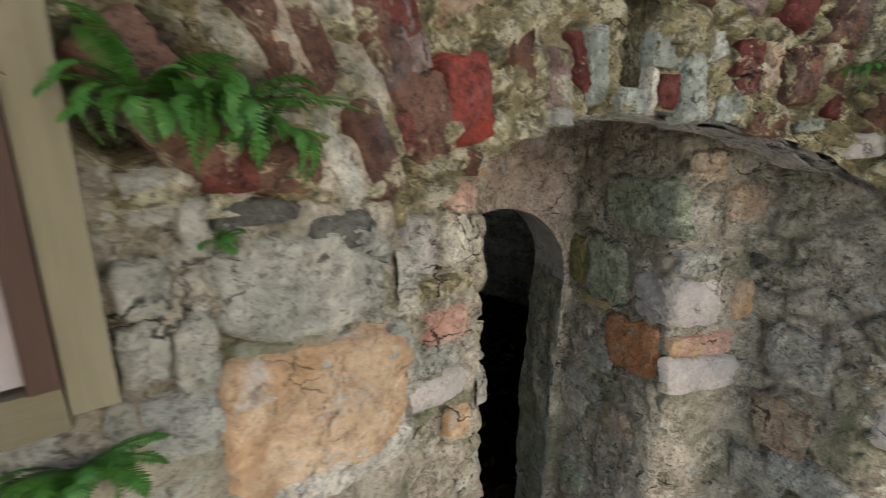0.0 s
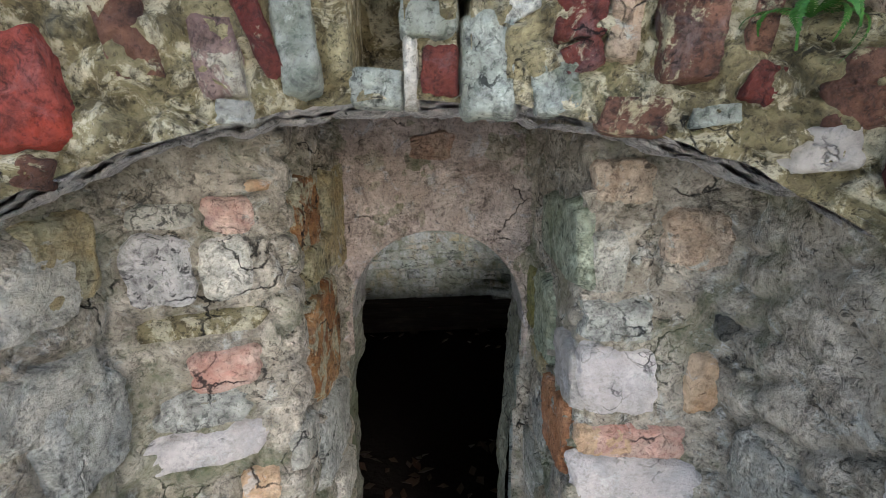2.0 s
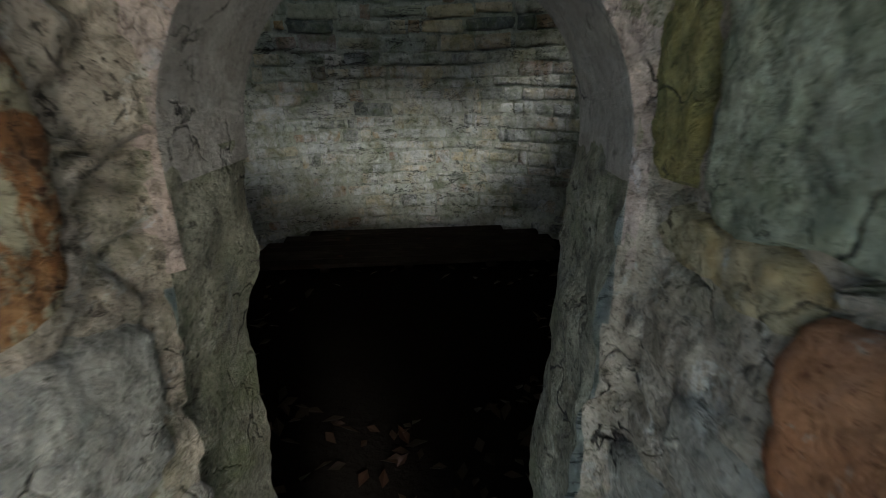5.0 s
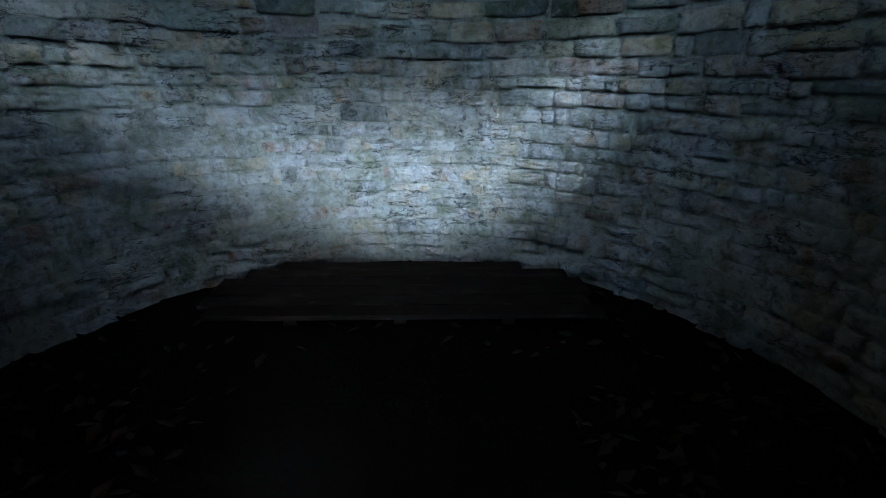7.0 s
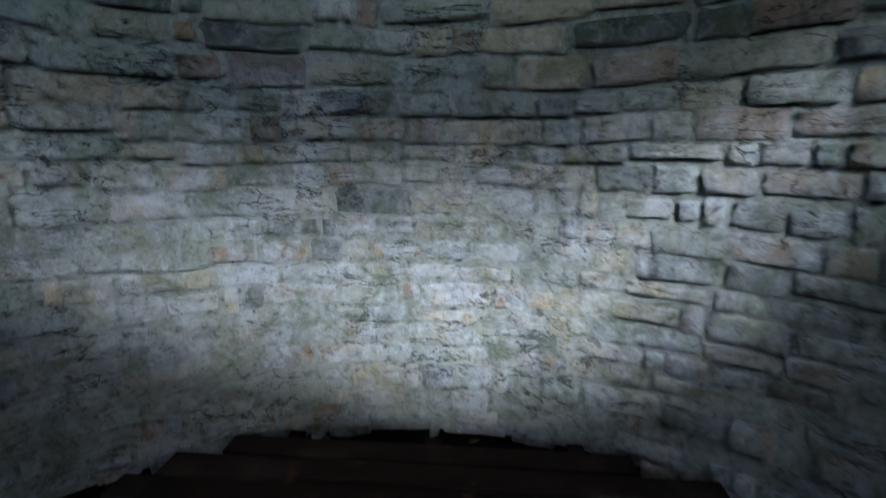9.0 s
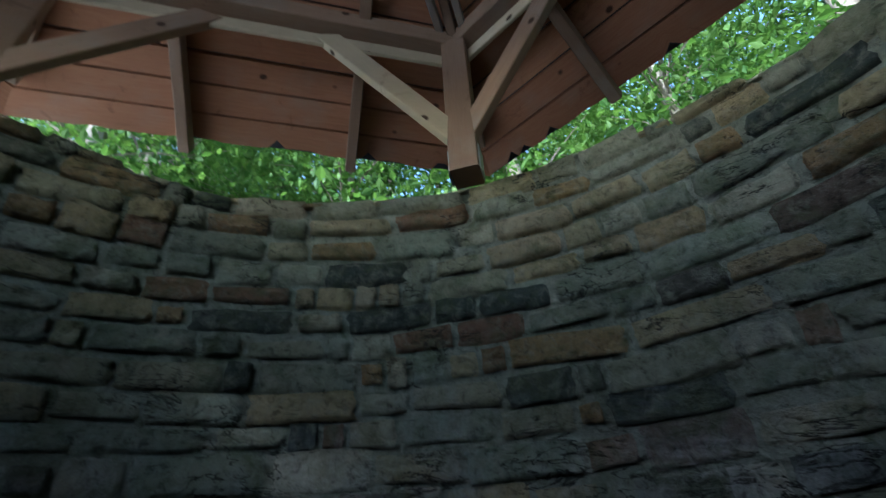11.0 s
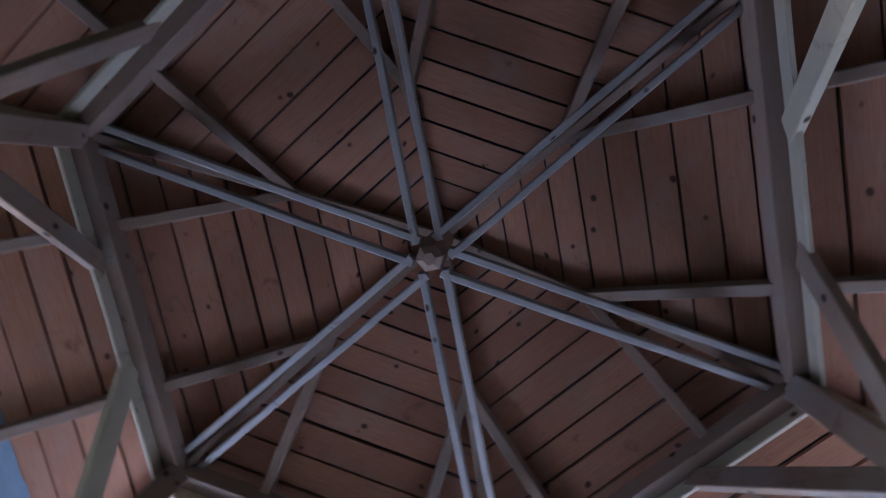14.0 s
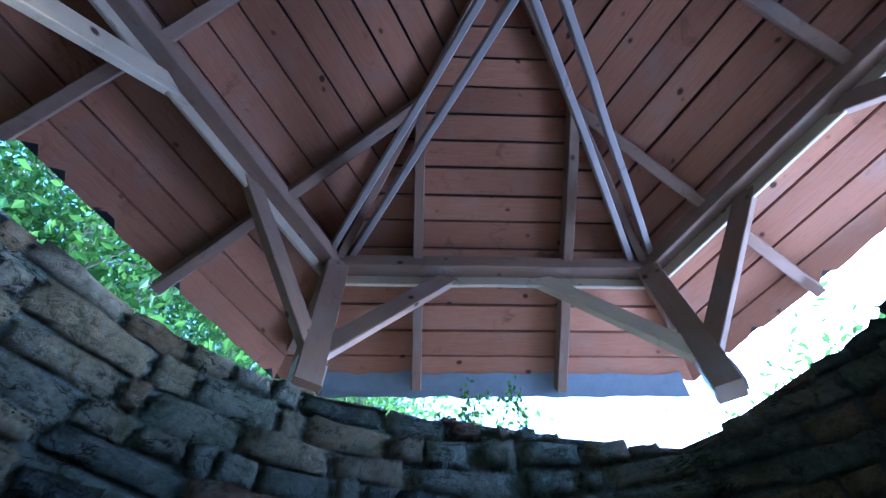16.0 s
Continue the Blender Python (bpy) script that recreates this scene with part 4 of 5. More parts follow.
# plank floor over the far side of the shaft, its boards cut to the curve
def box(verts, faces, uvs, m, sx, sy, sz, rnd, wear=0.0):
    b = len(verts)
    o = (rnd.uniform(0, 50), rnd.uniform(0, 50))
    c = [Vector((x * sx / 2, y * sy / 2, z * sz / 2)) for x in (-1, 1) for y in (-1, 1) for z in (-1, 1)]
    for v in c:
        verts.append(tuple(m @ (v + Vector((rnd.uniform(-wear, wear), rnd.uniform(-wear, wear), rnd.uniform(-wear, wear))))))
    for f in ((0, 1, 3, 2), (4, 6, 7, 5), (0, 4, 5, 1), (2, 3, 7, 6), (1, 5, 7, 3), (0, 2, 6, 4)):
        faces.append(tuple(b + i for i in f))
        uvs.append([(o[0] + c[i].x, o[1] + c[i].y + c[i].z) for i in f])


def plank_floor():
    deck = tagged(new("plank_platform"), "low platform of brown planks, darkened for the kiln's shade, against its wall", "platform")
    rnd = random.Random(21)
    ang = radians(112)
    ax, side = Vector((math.cos(ang), math.sin(ang), 0)), Vector((-math.sin(ang), math.cos(ang), 0))
    deck.matrix_basis = Matrix.Translation((CX, CY, 0.0))
    d = 1.95
    while d > 1.05:
        half = math.sqrt(max(0.01, (R - 0.05) ** 2 - (d - 0.07) ** 2)) * 0.92
        half = min(half, 1.3) + rnd.uniform(-0.03, 0.03)
        verts, faces, uvs = [], [], []
        m = Matrix.Translation(ax * (d - 0.07) + side * rnd.uniform(-0.05, 0.05) + Vector((0, 0, 0.075 + rnd.uniform(-0.004, 0.004)))) @ Matrix.Rotation(ang + math.pi / 2, 4, "Z")
        box(verts, faces, uvs, m, half * 2, 0.135, 0.03, rnd, 0.003)
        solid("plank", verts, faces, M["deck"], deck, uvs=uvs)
        d -= 0.16
    for s in (-0.7, 0.0, 0.7):
        verts, faces, uvs = [], [], []
        m = Matrix.Translation(ax * 1.55 + side * s + Vector((0, 0, 0.03))) @ Matrix.Rotation(ang, 4, "Z")
        box(verts, faces, uvs, m, 1.0, 0.08, 0.06, rnd)
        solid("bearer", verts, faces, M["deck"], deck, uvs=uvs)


plank_floor()


def litter():
    """Fallen leaves on the kiln floor and the threshold."""
    rnd = random.Random(9)
    verts, faces = [], []
    for _ in range(1500):
        if rnd.random() < 0.8:
            a, r = rnd.uniform(0, 6.283), R * math.sqrt(rnd.uniform(0.15, 0.93))
            x, y = CX + r * math.cos(a), CY + r * math.sin(a)
            if (Vector((x - CX, y - CY)).dot(Vector((math.cos(radians(112)), math.sin(radians(112))))) > 0.3) and rnd.random() < 0.8:
                continue
        else:
            x, y = rnd.uniform(0.0, 0.5), rnd.uniform(0.6, 2.2)
        z = ground_height(x, y) + rnd.uniform(0.012, 0.03)
        l = rnd.uniform(0.03, 0.06)
        m = Matrix.Translation((x, y, z)) @ Euler((rnd.uniform(-0.5, 0.5), rnd.uniform(-0.5, 0.5), rnd.uniform(0, 6.3))).to_matrix().to_4x4()
        b = len(verts)
        verts += [tuple(m @ Vector(v)) for v in ((-l, 0, 0), (-l * 0.2, -l * 0.5, 0.006), (l * 0.9, 0, 0.004), (-l * 0.2, l * 0.5, 0.008))]
        faces.append((b, b + 1, b + 2, b + 3))
    return tagged(solid("leaf_litter", verts, faces, M["shaded_dead_leaf"]), "fallen brown leaves, darkened for the kiln's shade, scattered on soil", "leaves", kind="stuff")


litter()

# timber roof over the shaft
RX, RY = -0.541, 3.417
RING_Z, RING_R = 4.324, 2.264
EAVE_R, SLOPE = 2.89, 0.5


def corner(k, r, z):
    a = radians(209.8 + 60 * k)
    return Vector((RX + r * math.cos(a), RY + r * math.sin(a), z))


def facet(k, r, l, z):
    a = radians(239.8 + 60 * k)
    return Vector((RX + r * math.cos(a) - l * math.sin(a), RY + r * math.sin(a) + l * math.cos(a), z))


roof = tagged(new("timber_roof_frame"), "six-sided frame of sawn softwood posts, braces and rafters", "roof frame")
roof.matrix_basis = Matrix.Translation((RX, RY, 3.25))
BEAM = random.Random(31)


def beam(name, p, q, w, h, mat, up=(0, 0, 1), cut=(0, 0), label="", worn=0.004):
    """A sawn beam from p to q, w wide and h high, with softened arrises; cut slants its ends."""
    p, q = Vector(p), Vector(q)
    d = (q - p).normalized()
    s = d.cross(Vector(up)).normalized()
    u = s.cross(d)
    bev = 0.006
    prof = [(-w / 2 + bev, -h / 2), (w / 2 - bev, -h / 2), (w / 2, -h / 2 + bev), (w / 2, h / 2 - bev), (w / 2 - bev, h / 2), (-w / 2 + bev, h / 2), (-w / 2, h / 2 - bev), (-w / 2, -h / 2 + bev)]
    long = (q - p).length
    rings = max(2, int(long / 0.35))
    o = (BEAM.uniform(0, 40), BEAM.uniform(0, 40))
    origin = roof.matrix_basis.translation
    verts, faces, uvs, tags = [], [], [], []
    for i in range(rings + 1):
        t = i / rings
        bend = worn * math.sin(math.pi * t) * BEAM.uniform(-1, 1)
        for k, (a, b) in enumerate(prof):
            x = long * t + (cut[0] * b if i == 0 else 0) + (cut[1] * b if i == rings else 0)
            v = p + d * x + s * (a + bend) + u * b - origin
            verts.append(tuple(v))
            tags.append((o[0] + x, o[1] + (k // 2) * 0.37 + (a if k // 2 in (0, 2) else b)))
    for i in range(rings):
        for k in range(8):
            f = (i * 8 + k, i * 8 + (k + 1) % 8, (i + 1) * 8 + (k + 1) % 8, (i + 1) * 8 + k)
            faces.append(f)
            us = [tags[j] for j in f]
            vv = us[0][1]
            uvs.append([(c[0], vv + (0.0 if n in (0, 3) else (w if k % 4 < 2 else h) * 0.9)) for n, c in enumerate(us)])
    for f in (tuple(range(8))[::-1], tuple(rings * 8 + k for k in range(8))):
        faces.append(f)
        uvs.append([(o[0] + 0.02 * n, o[1]) for n in range(8)])
    return solid(name, verts, faces, mat, roof, uvs=uvs, label=label)


def rafter_z(r):
    return 4.42 + (1.95 - r) * SLOPE


for k in range(6):
    a, b = corner(k, RING_R + 0.06, RING_Z + 0.065), corner(k + 1, RING_R + 0.06, RING_Z + 0.065)
    beam("ring_beam", a + (b - a) * (-0.02 if k % 2 else 0.01), b + (b - a) * 0.015, 0.115, 0.13, M["timber"])
    c, d = facet(k, 2.07, -1.12, 4.295), facet(k, 2.07, 1.12, 4.295)
    beam("plate_board", c, d, 0.03, 0.12, M["pale_timber"], label="pale newer board behind the ring beam")
    beam("post", corner(k, 2.28, 3.2), corner(k, RING_R + 0.05, RING_Z + 0.02), 0.155, 0.155, M["timber"], up=tuple(corner(k, 1, 0) - corner(k, 0, 0)))
    out = (corner(k, 1, 0) - corner(k, 0, 0))
    for side in (1, -1):
        at = corner(k, 2.27, 3.19) + Vector((-out.y, out.x, 0)) * 0.083 * side
        beam("bracket", at, at + (corner(k, RING_R + 0.05, RING_Z) - corner(k, 2.28, 3.2)).normalized() * 0.17, 0.008, 0.11, M["zinc"], up=tuple(out), label="galvanised steel post strap")
    for side in (1, -1):
        foot = corner(k, 2.275, 3.44)
        head_at = corner(k, 2.39, RING_Z - 0.05).lerp(corner(k + side, 2.39, RING_Z - 0.05), 0.34)
        way = (head_at - foot).normalized()
        beam("brace", foot - way * 0.05, head_at + way * 0.06, 0.06, 0.13, M["timber"] if (k + side) % 3 else M["pale_timber"], cut=(0.5, -0.7))
        a, b = corner(k, 0.09, RING_Z + 0.09), corner(k, RING_R - 0.03, RING_Z + 0.15)
        off = (b - a).normalized().cross(Vector((0, 0, 1))) * 0.075 * side
        beam("tie_beam", a + off, b + off, 0.045, 0.1, M["grey_timber"])
    for l in (-0.56, 0.56):
        r0, r1 = EAVE_R + BEAM.uniform(-0.03, 0.03), 0.95
        beam("rafter", facet(k, r0, l, rafter_z(r0) + 0.06), facet(k, r1, l, rafter_z(r1) + 0.06), 0.075, 0.12, M["timber"])
    beam("hip_rafter", corner(k, 3.02, rafter_z(3.02 * 0.866) + 0.055), corner(k, 0.08, rafter_z(0.07) + 0.055), 0.06, 0.13, M["timber"])


def hub():
    """The six-sided king block in which the ties meet, with an iron plate."""
    verts, faces, uvs = [], [], []
    o = roof.matrix_basis.translation
    for z, r in ((4.30, 0.04), (4.33, 0.085), (4.46, 0.105), (5.25, 0.1)):
        for i in range(6):
            v = corner(i + 0.5, r, z) - o
            verts.append(tuple(v))
    for a in range(3):
        for i in range(6):
            faces.append((a * 6 + i, a * 6 + (i + 1) % 6, a * 6 + 6 + (i + 1) % 6, a * 6 + 6 + i))
            uvs.append([(a * 0.1, i * 0.1), (a * 0.1, i * 0.1 + 0.1), (a * 0.1 + 0.1, i * 0.1 + 0.1), (a * 0.1 + 0.1, i * 0.1)])
    faces.append(tuple(range(6))[::-1])
    uvs.append([(0.02 * i, 0) for i in range(6)])
    solid("king_block", verts, faces, M["timber"], roof, uvs=uvs, label="six-sided wooden block where the ties meet")


hub()


def roof_boards():
    """Boards laid along each side, with open joints; the lowest are ragged."""
    rnd = random.Random(17)
    verts, faces, uvs = [], [], []
    sl = math.sqrt(1 + SLOPE ** 2)
    width = 0.215
    for k in range(6):
        n = 0
        r = EAVE_R
        while r > 0.06:
            dr = width / sl * rnd.uniform(0.9, 1.06)
            r2 = max(r - dr, 0.02)
            gap = rnd.uniform(0.012, 0.022)
            lo, hi = r - gap / 2, r2 + gap / 2
            o = (rnd.uniform(0, 60), rnd.uniform(0, 60))
            sag = rnd.uniform(-0.004, 0.004)
            cols = max(1, int(2 * lo * 0.577 / 0.06)) if n == 0 else max(1, int(2 * lo * 0.577 / 0.5))
            base = len(verts)
            for i in range(cols + 1):
                t = 2 * i / cols - 1
                rag = 0.0
                if n == 0:
                    rag = 0.035 * max(0, fbm(t * 5 + k * 3, 1.0, k, 3)) + (0.05 if rnd.random() < 0.12 else 0)
                for rr, dz in ((lo - rag, 0.0), (hi, 0.0), (lo - rag, 0.024), (hi, 0.024)):
                    v = facet(k, rr, t * rr * 0.5774, rafter_z(rr) + 0.125 + dz + sag)
                    verts.append(tuple(v))
            for i in range(cols):
                p, q = base + 4 * i, base + 4 * i + 4
                fs = [(p, q, q + 1, p + 1), (p + 2, p + 3, q + 3, q + 2), (p, p + 2, q + 2, q), (p + 1, q + 1, q + 3, p + 3)]
                if i == 0:
                    fs.append((p, p + 1, p + 3, p + 2))
                if i == cols - 1:
                    fs.append((q, q + 2, q + 3, q + 1))
                for f in fs:
                    faces.append(f)
                    uvs.append([(o[0] + ((j - base) // 4) / cols * 2 * lo * 0.577, o[1] + ((j - base) % 2) * width) for j in f])
            r = r2
            n += 1
    ob = solid("ceiling_boards", verts, faces, M["board"], uvs=uvs)
    tagged(ob, "red-brown knotty roof boards with dark open joints", "ceiling", kind="structure")
    verts, faces = [], []
    for k in range(6):
        b = len(verts)
        for rr, l in ((EAVE_R + 0.02, -1), (EAVE_R + 0.02, 1), (0.01, 0)):
            verts.append(tuple(facet(k, rr, l * rr * 0.5774, rafter_z(rr) + 0.185)))
            verts.append(tuple(facet(k, rr, l * rr * 0.5774, rafter_z(rr) + 0.215)))
        faces += [(b, b + 2, b + 4), (b + 1, b + 5, b + 3), (b, b + 1, b + 3, b + 2)]
    tagged(solid("roof_covering", verts, faces, M["felt"]), "dark roofing felt over the boards", "roof", kind="structure")


roof_boards()


def torn_edge(k, t0, t1, drop, seed):
    """Torn underlay that hangs below the eave."""
    rnd = random.Random(seed)
    verts, faces = [], []
    n = 26
    for i in range(n + 1):
        t = t0 + (t1 - t0) * i / n
        d = drop * (0.6 + 0.5 * fbm(t * 7, seed, 0, 3))
        for j, (rr, dz) in enumerate(((EAVE_R - 0.07 - 0.05 * noise.noise((t * 9, seed, 1)), 0.117), (EAVE_R - 0.02, 0.112), (EAVE_R + 0.03 + d * 0.3, 0.09), (EAVE_R + 0.05 + d * 0.4, 0.09 - d))):
            verts.append(tuple(facet(k, rr, t * rr * 0.577, rafter_z(rr) + dz + 0.008 * noise.noise((t * 14, j, seed)))))
    for i in range(n):
        for j in range(3):
            v = i * 4 + j
            faces.append((v, v + 4, v + 5, v + 1))
    ob = solid("torn_underlay", verts, faces, M["torn"], smooth=True)
    return tagged(ob, "torn blue-grey roofing underlay hanging at the eave", "roofing", group="torn underlay")


torn_edge(2, -0.95, 0.9, 0.05, 1)

SEED = [100]


def set_stone(where, u, z, w, h, mat, proud, tilt, square, arch, n, wobble):
    SEED[0] += 1
    path = list(PLAN[where]) if where in PLAN else FRONT
    if where == "ARCH":
        u += U_ARCH
    p, nn = along(path, max(0.001, min(u, length(path))))
    verts, faces = boulder(w * 1.04, h * 1.04, proud * (0.4 if arch else 0.16) + 0.005, SEED[0] * 1.37, n, square, wobble)
    ob = solid("brick" if mat in ("red", "bright", "brown", "brick", "salmon", "purple", "tan") else "stone", verts, faces, M[mat], face if arch else wall, smooth=True)
    ob.matrix_basis = Matrix.Translation((p.x + nn.x * 0.009, p.y + nn.y * 0.009, z)) @ Matrix.Rotation(math.atan2(nn.x, -nn.y), 4, "Z") @ Matrix.Rotation(radians(tilt), 4, "Y")
    return ob


for args in LAID:
    set_stone(*args)


# rubble that fills the rest of the entrance walls
def rubble():
    rnd = random.Random(77)
    verts, faces = [], []
    for where in ("LW", "LO", "LR", "RR", "RO", "RF", "LP", "RP"):
        path = list(PLAN[where])
        total = length(path)
        for _ in range(int(total * 170)):
            u, z = rnd.uniform(0.0, total), rnd.uniform(0.3, 2.0)
            w = rnd.uniform(0.014, 0.05)
            p, nn = along(path, u)
            vs, fs = boulder(w, w * rnd.uniform(0.4, 0.9), rnd.uniform(0.003, 0.009), rnd.uniform(0, 99), 5, 2.4, 0.3)
            m = Matrix.Translation((p.x + nn.x * 0.007, p.y + nn.y * 0.007, z)) @ Matrix.Rotation(math.atan2(nn.x, -nn.y), 4, "Z") @ Matrix.Rotation(rnd.uniform(-0.5, 0.5), 4, "Y")
            b = len(verts)
            verts += [tuple(m @ Vector(v)) for v in vs]
            faces += [tuple(b + i for i in f) for f in fs]
    ob = solid("rubble_fill", verts, faces, M["render"], wall, smooth=True)
    return tagged(ob, kind="stuff")


rubble()
for i in range(26):
    rr = random.Random(500 + i)
    side = ("LW", "RF", "LO", "RR", "LR", "RO")[i % 6]
    set_stone(side, rr.uniform(0.06, length(list(PLAN[side])) - 0.05), rr.uniform(0.45, 1.12), rr.uniform(0.12, 0.22), rr.uniform(0.08, 0.14), ("grey", "pale", "bluegrey", "green", "tan")[i % 5], 0.025, 0.0, 4.5, False, 16, 0.2)


# framed board fixed to the wing wall
def notice_board():
    p, n = along(list(PLAN["LW"]), 0.60)
    d = Vector((-n.y, n.x, 0))
    board = tagged(new("framed_board"), "weathered pale board in a beige and brown wooden frame", "board")
    rot = Matrix.Rotation(math.atan2(n.x, -n.y), 4, "Z")
    board.matrix_basis = Matrix.Translation(p + Vector((0, 0, 1.72))) @ rot
    rnd = random.Random(4)

    def bar(name, x0, x1, z0, z1, y0, y1, mat, up=False):
        verts, faces, uvs = [], [], []
        b = len(verts)
        m = Matrix.Translation(((x0 + x1) / 2, -(y0 + y1) / 2, (z0 + z1) / 2))
        if up:
            box(verts, faces, uvs, m @ Matrix.Rotation(math.pi / 2, 4, "Y"), z1 - z0, y1 - y0, x1 - x0, rnd, 0.0015)
        else:
            box(verts, faces, uvs, m, x1 - x0, y1 - y0, z1 - z0, rnd, 0.0015)
        solid(name, verts, faces, mat, board, uvs=uvs)

    bar("panel", -0.2, 0.128, 0.035, 0.7, 0.012, 0.03, M["panel"])
    bar("inner_frame", 0.128, 0.150, 0.03, 0.7, 0.012, 0.04, M["frame_brown"], True)
    bar("outer_frame", 0.151, 0.186, 0.0, 0.7, 0.01, 0.034, M["frame_wood"], True)
    bar("bottom_rail", -0.2, 0.1505, -0.012, 0.03, 0.01, 0.034, M["frame_wood"])


notice_board()


# ferns in the joints
def frond(length_, bend, width, seed):
    """One fern frond: a curved stalk with pairs of leaflets."""
    rnd = random.Random(seed)
    verts, faces = [], []
    n = 26
    pts = []
    for i in range(n + 1):
        t = i / n
        pts.append(Vector((0, -length_ * t * math.cos(bend * t), length_ * (0.55 * t - bend * 0.75 * t * t))))
    for i in range(n):
        p, q = pts[i], pts[i + 1]
        d = (q - p).normalized()
        w = 0.0014
        b = len(verts)
        verts += [tuple(p + Vector((-w, 0, 0))), tuple(p + Vector((w, 0, 0))), tuple(q + Vector((w, 0, 0))), tuple(q + Vector((-w, 0, 0)))]
        faces.append((b, b + 1, b + 2, b + 3))
        t = (i + 0.5) / n
        if t < 0.1:
            continue
        l = width * math.sin(math.pi * min(1, 0.15 + t * 0.85)) ** 0.7 * rnd.uniform(0.85, 1.1)
        s = length_ / n * 0.36
        for side in (-1, 1):
            o = p + (q - p) * 0.5
            tip = o + Vector((side * l, 0, 0)) + d * l * 0.25 + Vector((0, 0, -l * 0.25 + rnd.uniform(-0.1, 0.1) * l))
            m = o.lerp(tip, 0.55)
            b = len(verts)
            verts += [tuple(o - d * s * 0.6), tuple(m - d * s), tuple(tip), tuple(m + d * s), tuple(o + d * s * 0.6)]
            faces.append((b, b + 1, b + 2, b + 3, b + 4))
    return verts, faces


def fern(where, u, z, count, size, seed, label, width=0.012):
    path = list(PLAN[where]) if where in PLAN else FRONT
    if where == "ARCH":
        u += U_ARCH
    p, n = along(path, u)
    plant = tagged(new("fern"), label, "fern", group="wall ferns")
    plant.matrix_basis = Matrix.Translation(p + n * 0.012 + Vector((0, 0, z))) @ Matrix.Rotation(math.atan2(n.x, -n.y), 4, "Z")
    rnd = random.Random(seed)
    for i in range(count):
        vs, fs = frond(size * rnd.uniform(0.6, 1.1), rnd.uniform(0.5, 1.3), width * rnd.uniform(0.8, 1.2), seed * 31 + i)
        ob = solid("frond", vs, fs, M["fern"], plant)
        ob.matrix_basis = Euler((rnd.uniform(-0.5, 0.35), rnd.uniform(-0.3, 0.3), rnd.uniform(-1.35, 1.35))).to_matrix().to_4x4()


fern("LW", 0.905, 1.965, 22, 0.15, 1, "green fern with long fronds growing from a wall joint")
fern("LW", 0.84, 1.975, 20, 0.13, 2, "green fern hanging from a dark hole in the wall")
fern("LW", 0.945, 1.95, 12, 0.12, 5, "green fern rooted above two red bricks")
fern("LW", 0.885, 1.845, 10, 0.045, 3, "small bright green fern on a grey stone", 0.009)
fern("LW", 0.745, 1.655, 24, 0.10, 4, "bright green leafy fern at the foot of the framed board", 0.014)
fern("ARCH", 0.985, 2.06, 16, 0.11, 6, "small dark green fern on the brick arch", 0.007)
fern("ARCH", 1.05, 2.09, 12, 0.1, 7, "small dark green fern on the brick arch", 0.007)
fern("ARCH", 0.56, 2.175, 6, 0.04, 8, "tiny green fern tuft above the arch crown", 0.008)
fern("RF", 0.07, 1.48, 6, 0.03, 9, "tiny green fern between white rocks", 0.008)


# plants on the kiln's rim
def vine(a, seed, label, drop, up):
    rnd = random.Random(seed)
    p, n, b = ring_at(RING_L * (a % 360) / 360)
    r = ring_radius(radians(a))
    root = Vector((CX + (r + 0.05) * math.cos(radians(a)), CY + (r + 0.05) * math.sin(radians(a)), rim_height(radians(a)) + 0.02))
    plant = tagged(new("rim_plant"), label, "plant", group="plants on the rim")
    plant.matrix_basis = Matrix.Translation(root)
    verts, faces, lv, lf = [], [], [], []
    for _ in range(9):
        q = Vector((0, 0, 0))
        d = Vector((rnd.uniform(-1, 1), rnd.uniform(-1, 1), rnd.uniform(0.2, 1.0) * up)).normalized()
        for i in range(9):
            t = q + d * rnd.uniform(0.02, 0.04)
            bq = len(verts)
            verts += [tuple(q), tuple(q + Vector((0.004, 0, 0))), tuple(t + Vector((0.004, 0, 0))), tuple(t)]
            faces.append((bq, bq + 1, bq + 2, bq + 3))
            for _k in range(2):
                l = rnd.uniform(0.014, 0.03)
                m = Matrix.Translation(t) @ Euler((rnd.uniform(0, 6), rnd.uniform(0, 6), rnd.uniform(0, 6))).to_matrix().to_4x4()
                bl = len(lv)
                lv += [tuple(m @ Vector(v)) for v in ((0, 0, 0), (l * 0.6, -l * 0.5, 0), (l * 1.4, 0, 0.002), (l * 0.6, l * 0.5, 0))]
                lf.append((bl, bl + 1, bl + 2, bl + 3))
            q = t
            d = (d + Vector((rnd.uniform(-0.5, 0.5), rnd.uniform(-0.5, 0.5), -drop * 0.25))).normalized()
    solid("stem", verts, faces, M["bark"], plant)
    solid("foliage", lv, lf, M["leaf"], plant)


vine(182, 41, "dark leafy weed growing on the kiln rim", 0.4, 1.0)
vine(188, 43, "dark leafy weed growing on the kiln rim", 0.4, 0.8)
vine(4, 44, "light green creeper hanging by the roof eave", 0.2, 1.4)
vine(357, 45, "light green creeper hanging by the roof eave", 0.2, 1.2)


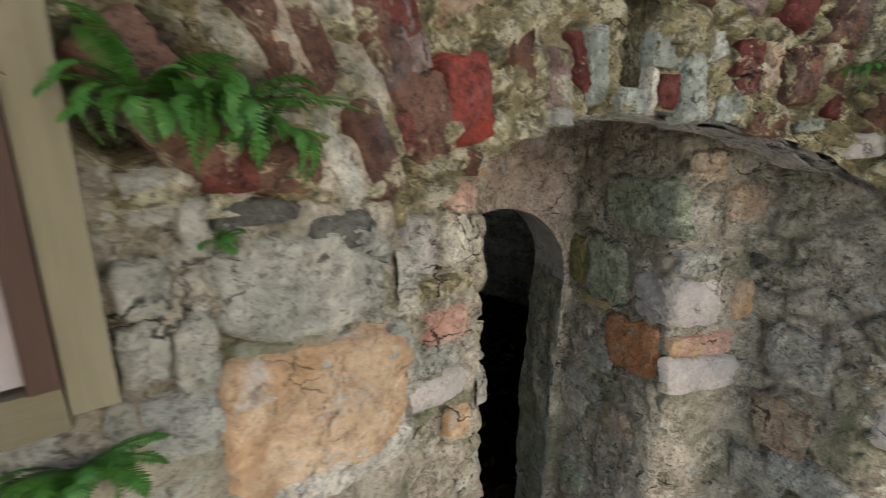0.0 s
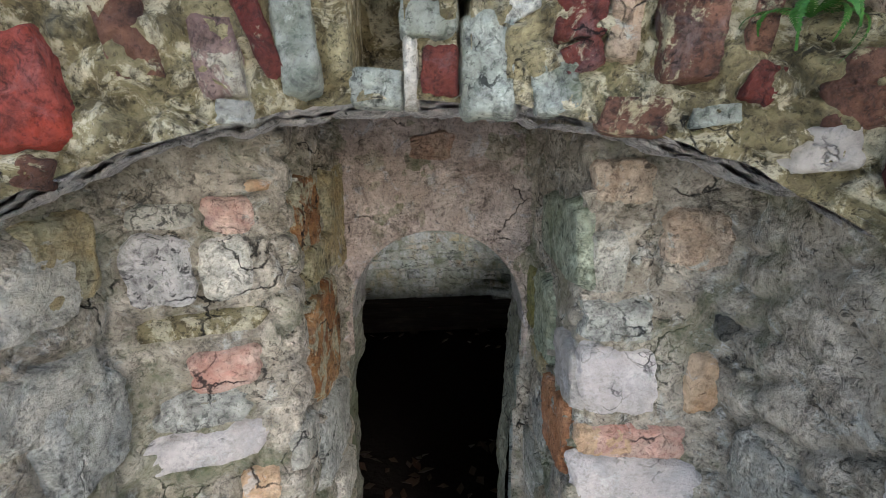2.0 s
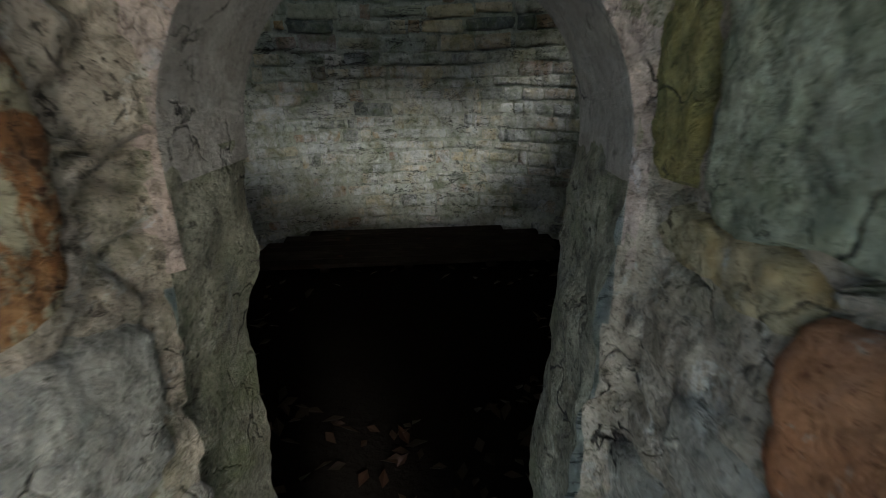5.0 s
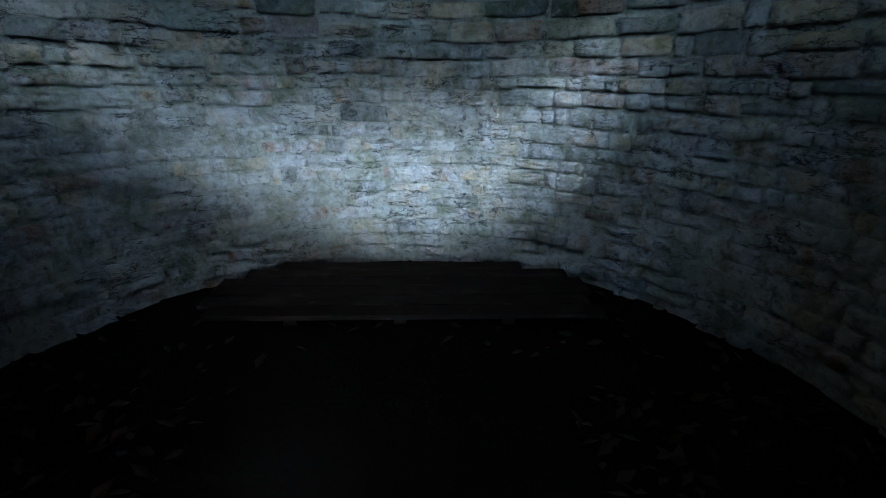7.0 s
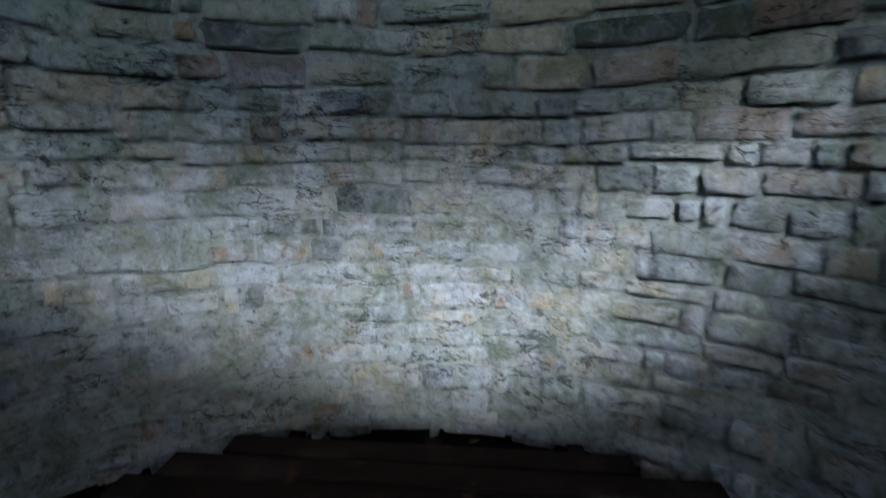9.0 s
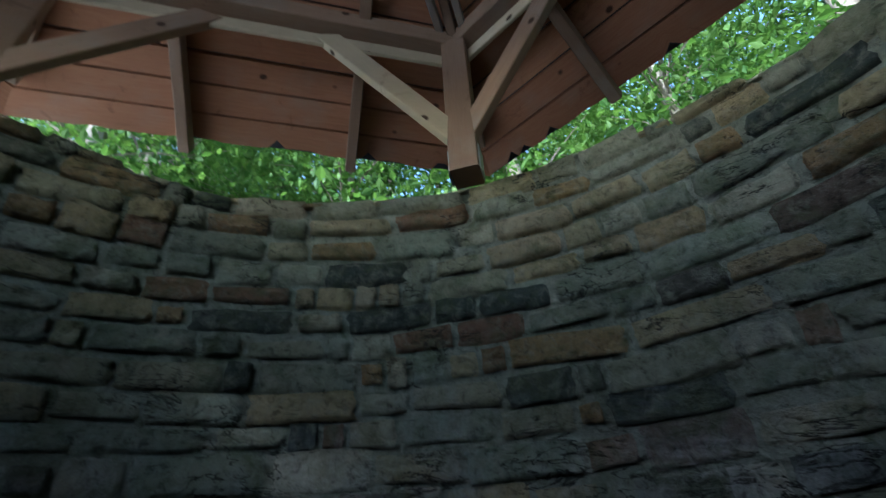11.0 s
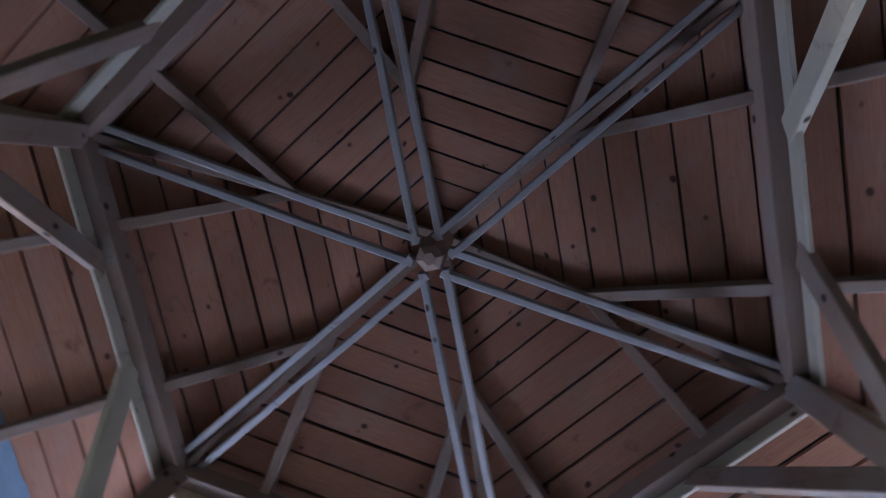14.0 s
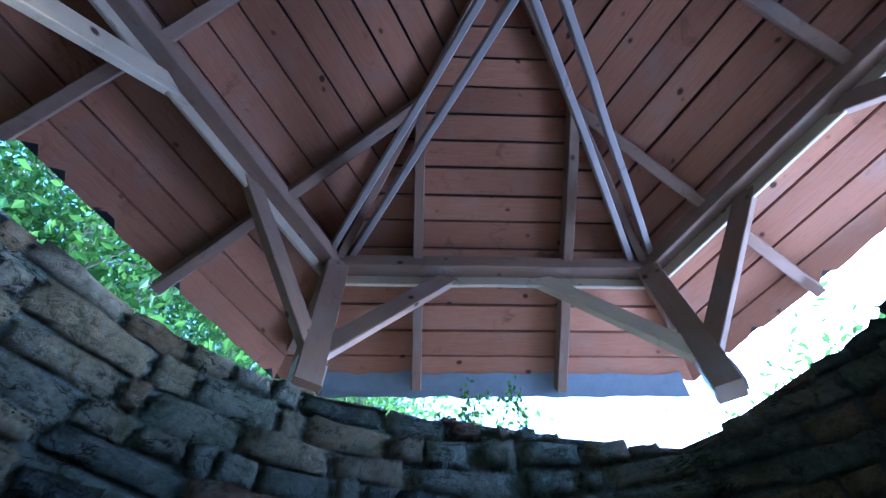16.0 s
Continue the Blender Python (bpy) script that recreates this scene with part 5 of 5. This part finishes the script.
# wood around the kiln
def leaves_mesh(name, seed, spread, low, high, count, size):
    rnd = random.Random(seed)
    verts, faces = [], []
    clumps = []
    for _ in range(70):
        z = rnd.uniform(low, high)
        r = spread * math.sqrt(rnd.uniform(0.02, 1)) * (1.05 - 0.55 * (z - low) / (high - low))
        a = rnd.uniform(0, 6.283)
        clumps.append((r * math.cos(a), r * math.sin(a), z, rnd.uniform(0.35, 0.95)))
    for _ in range(count):
        x, y, z, s = rnd.choice(clumps)
        c = Vector((x + rnd.gauss(0, s), y + rnd.gauss(0, s), z + rnd.gauss(0, s * 0.45)))
        l = size * rnd.uniform(0.6, 1.3)
        m = Matrix.Translation(c) @ Euler((rnd.gauss(0, 0.7), rnd.gauss(0, 0.7), rnd.uniform(0, 6.28))).to_matrix().to_4x4()
        b = len(verts)
        verts += [tuple(m @ Vector(v)) for v in ((-l, 0, 0), (-l * 0.1, -l * 0.5, l * 0.1), (l, 0, 0), (-l * 0.1, l * 0.5, l * 0.1))]
        faces.append((b, b + 1, b + 2, b + 3))
    return verts, faces, clumps


def tree(seed, tall, thick, bare=0.22, count=13000):
    rnd = random.Random(seed)
    t = tagged(new("tree"), "tall slender broadleaf tree with a light green crown", "tree", group="wood round the kiln")
    verts, faces, lim = [], [], []
    n, m = 14, 10
    lean = (rnd.uniform(-0.05, 0.05), rnd.uniform(-0.05, 0.05))

    def spine(h):
        return Vector((lean[0] * h + 0.12 * noise.noise((h * 0.3, seed, 0)), lean[1] * h + 0.12 * noise.noise((h * 0.3, seed, 5)), h))

    for i in range(n + 1):
        h = tall * i / n
        r = thick * (1 - 0.85 * i / n) * (1.35 if i == 0 else 1)
        c = spine(h)
        for j in range(m):
            a = 6.2832 * j / m
            verts.append((c.x + r * math.cos(a), c.y + r * math.sin(a), h))
    for i in range(n):
        for j in range(m):
            faces.append((i * m + j, i * m + (j + 1) % m, (i + 1) * m + (j + 1) % m, (i + 1) * m + j))
    solid("trunk", verts, faces, M["bark"], t, smooth=True)
    lv, lf, clumps = leaves_mesh("crown", seed, 2.6, tall * bare, tall, count, 0.08)
    bv, bf = [], []
    for x, y, z, s in clumps:
        c = spine(max(0.5, z - 0.9))
        e = Vector((x, y, z))
        d = (e - c)
        side = d.cross(Vector((0, 0, 1))).normalized()
        for k in range(4):
            p, q = c + d * k / 4 + Vector((0, 0, 0.15 * math.sin(k))), c + d * (k + 1) / 4 + Vector((0, 0, 0.15 * math.sin(k + 1)))
            w0, w1 = 0.035 * (1 - k / 4.5), 0.035 * (1 - (k + 1) / 4.5)
            b = len(bv)
            up = Vector((0, 0, 1))
            for o, w in ((p, w0), (q, w1)):
                bv += [tuple(o + side * w), tuple(o + up * w), tuple(o - side * w), tuple(o - up * w)]
            bf += [(b + i, b + (i + 1) % 4, b + 4 + (i + 1) % 4, b + 4 + i) for i in range(4)]
    tagged(solid("branchwork", bv, bf, M["bark"], t), kind="stuff")
    solid("crown", lv, lf, M["leaf"], t)
    return t


MASTERS = [tree(201, 15.0, 0.17), tree(202, 18.0, 0.22), tree(203, 13.0, 0.13)]


def forest():
    rnd = random.Random(63)
    spots = []
    tries = 0
    while len(spots) < 66 and tries < 4000:
        tries += 1
        a, d = rnd.uniform(0, 360), rnd.uniform(6.8, 19)
        if 228 < a or a < 6:
            continue
        x, y = CX + d * math.cos(radians(a)), CY + d * math.sin(radians(a))
        if y < 0.9 and abs(x - 0.6) < 4.5 and y > -5:
            continue
        if any(math.dist((x, y), s) < 2.0 for s in spots):
            continue
        spots.append((x, y))
    for i, (x, y) in enumerate(spots):
        m = pose(x, y, ground_height(x, y) - 0.1, 0, 0, rnd.uniform(0, 360))
        if i < 3:
            MASTERS[i].matrix_basis = m
        else:
            copy_thing(MASTERS[i % 3], m)


forest()


def shade_trees():
    """Unseen low trees, added before the draw arch to shade it from the sun."""
    low = tree(204, 5.9, 0.08, 0.84, 5000)
    spots = ((3.3, -4.6), (5.0, -3.9), (1.5, -5.6))
    for i, (x, y) in enumerate(spots):
        m = pose(x, y, ground_height(x, y) - 0.1, 0, 0, 67 * i)
        if i == 0:
            low.matrix_basis = m
        else:
            copy_thing(low, m)


shade_trees()
lay_stones()
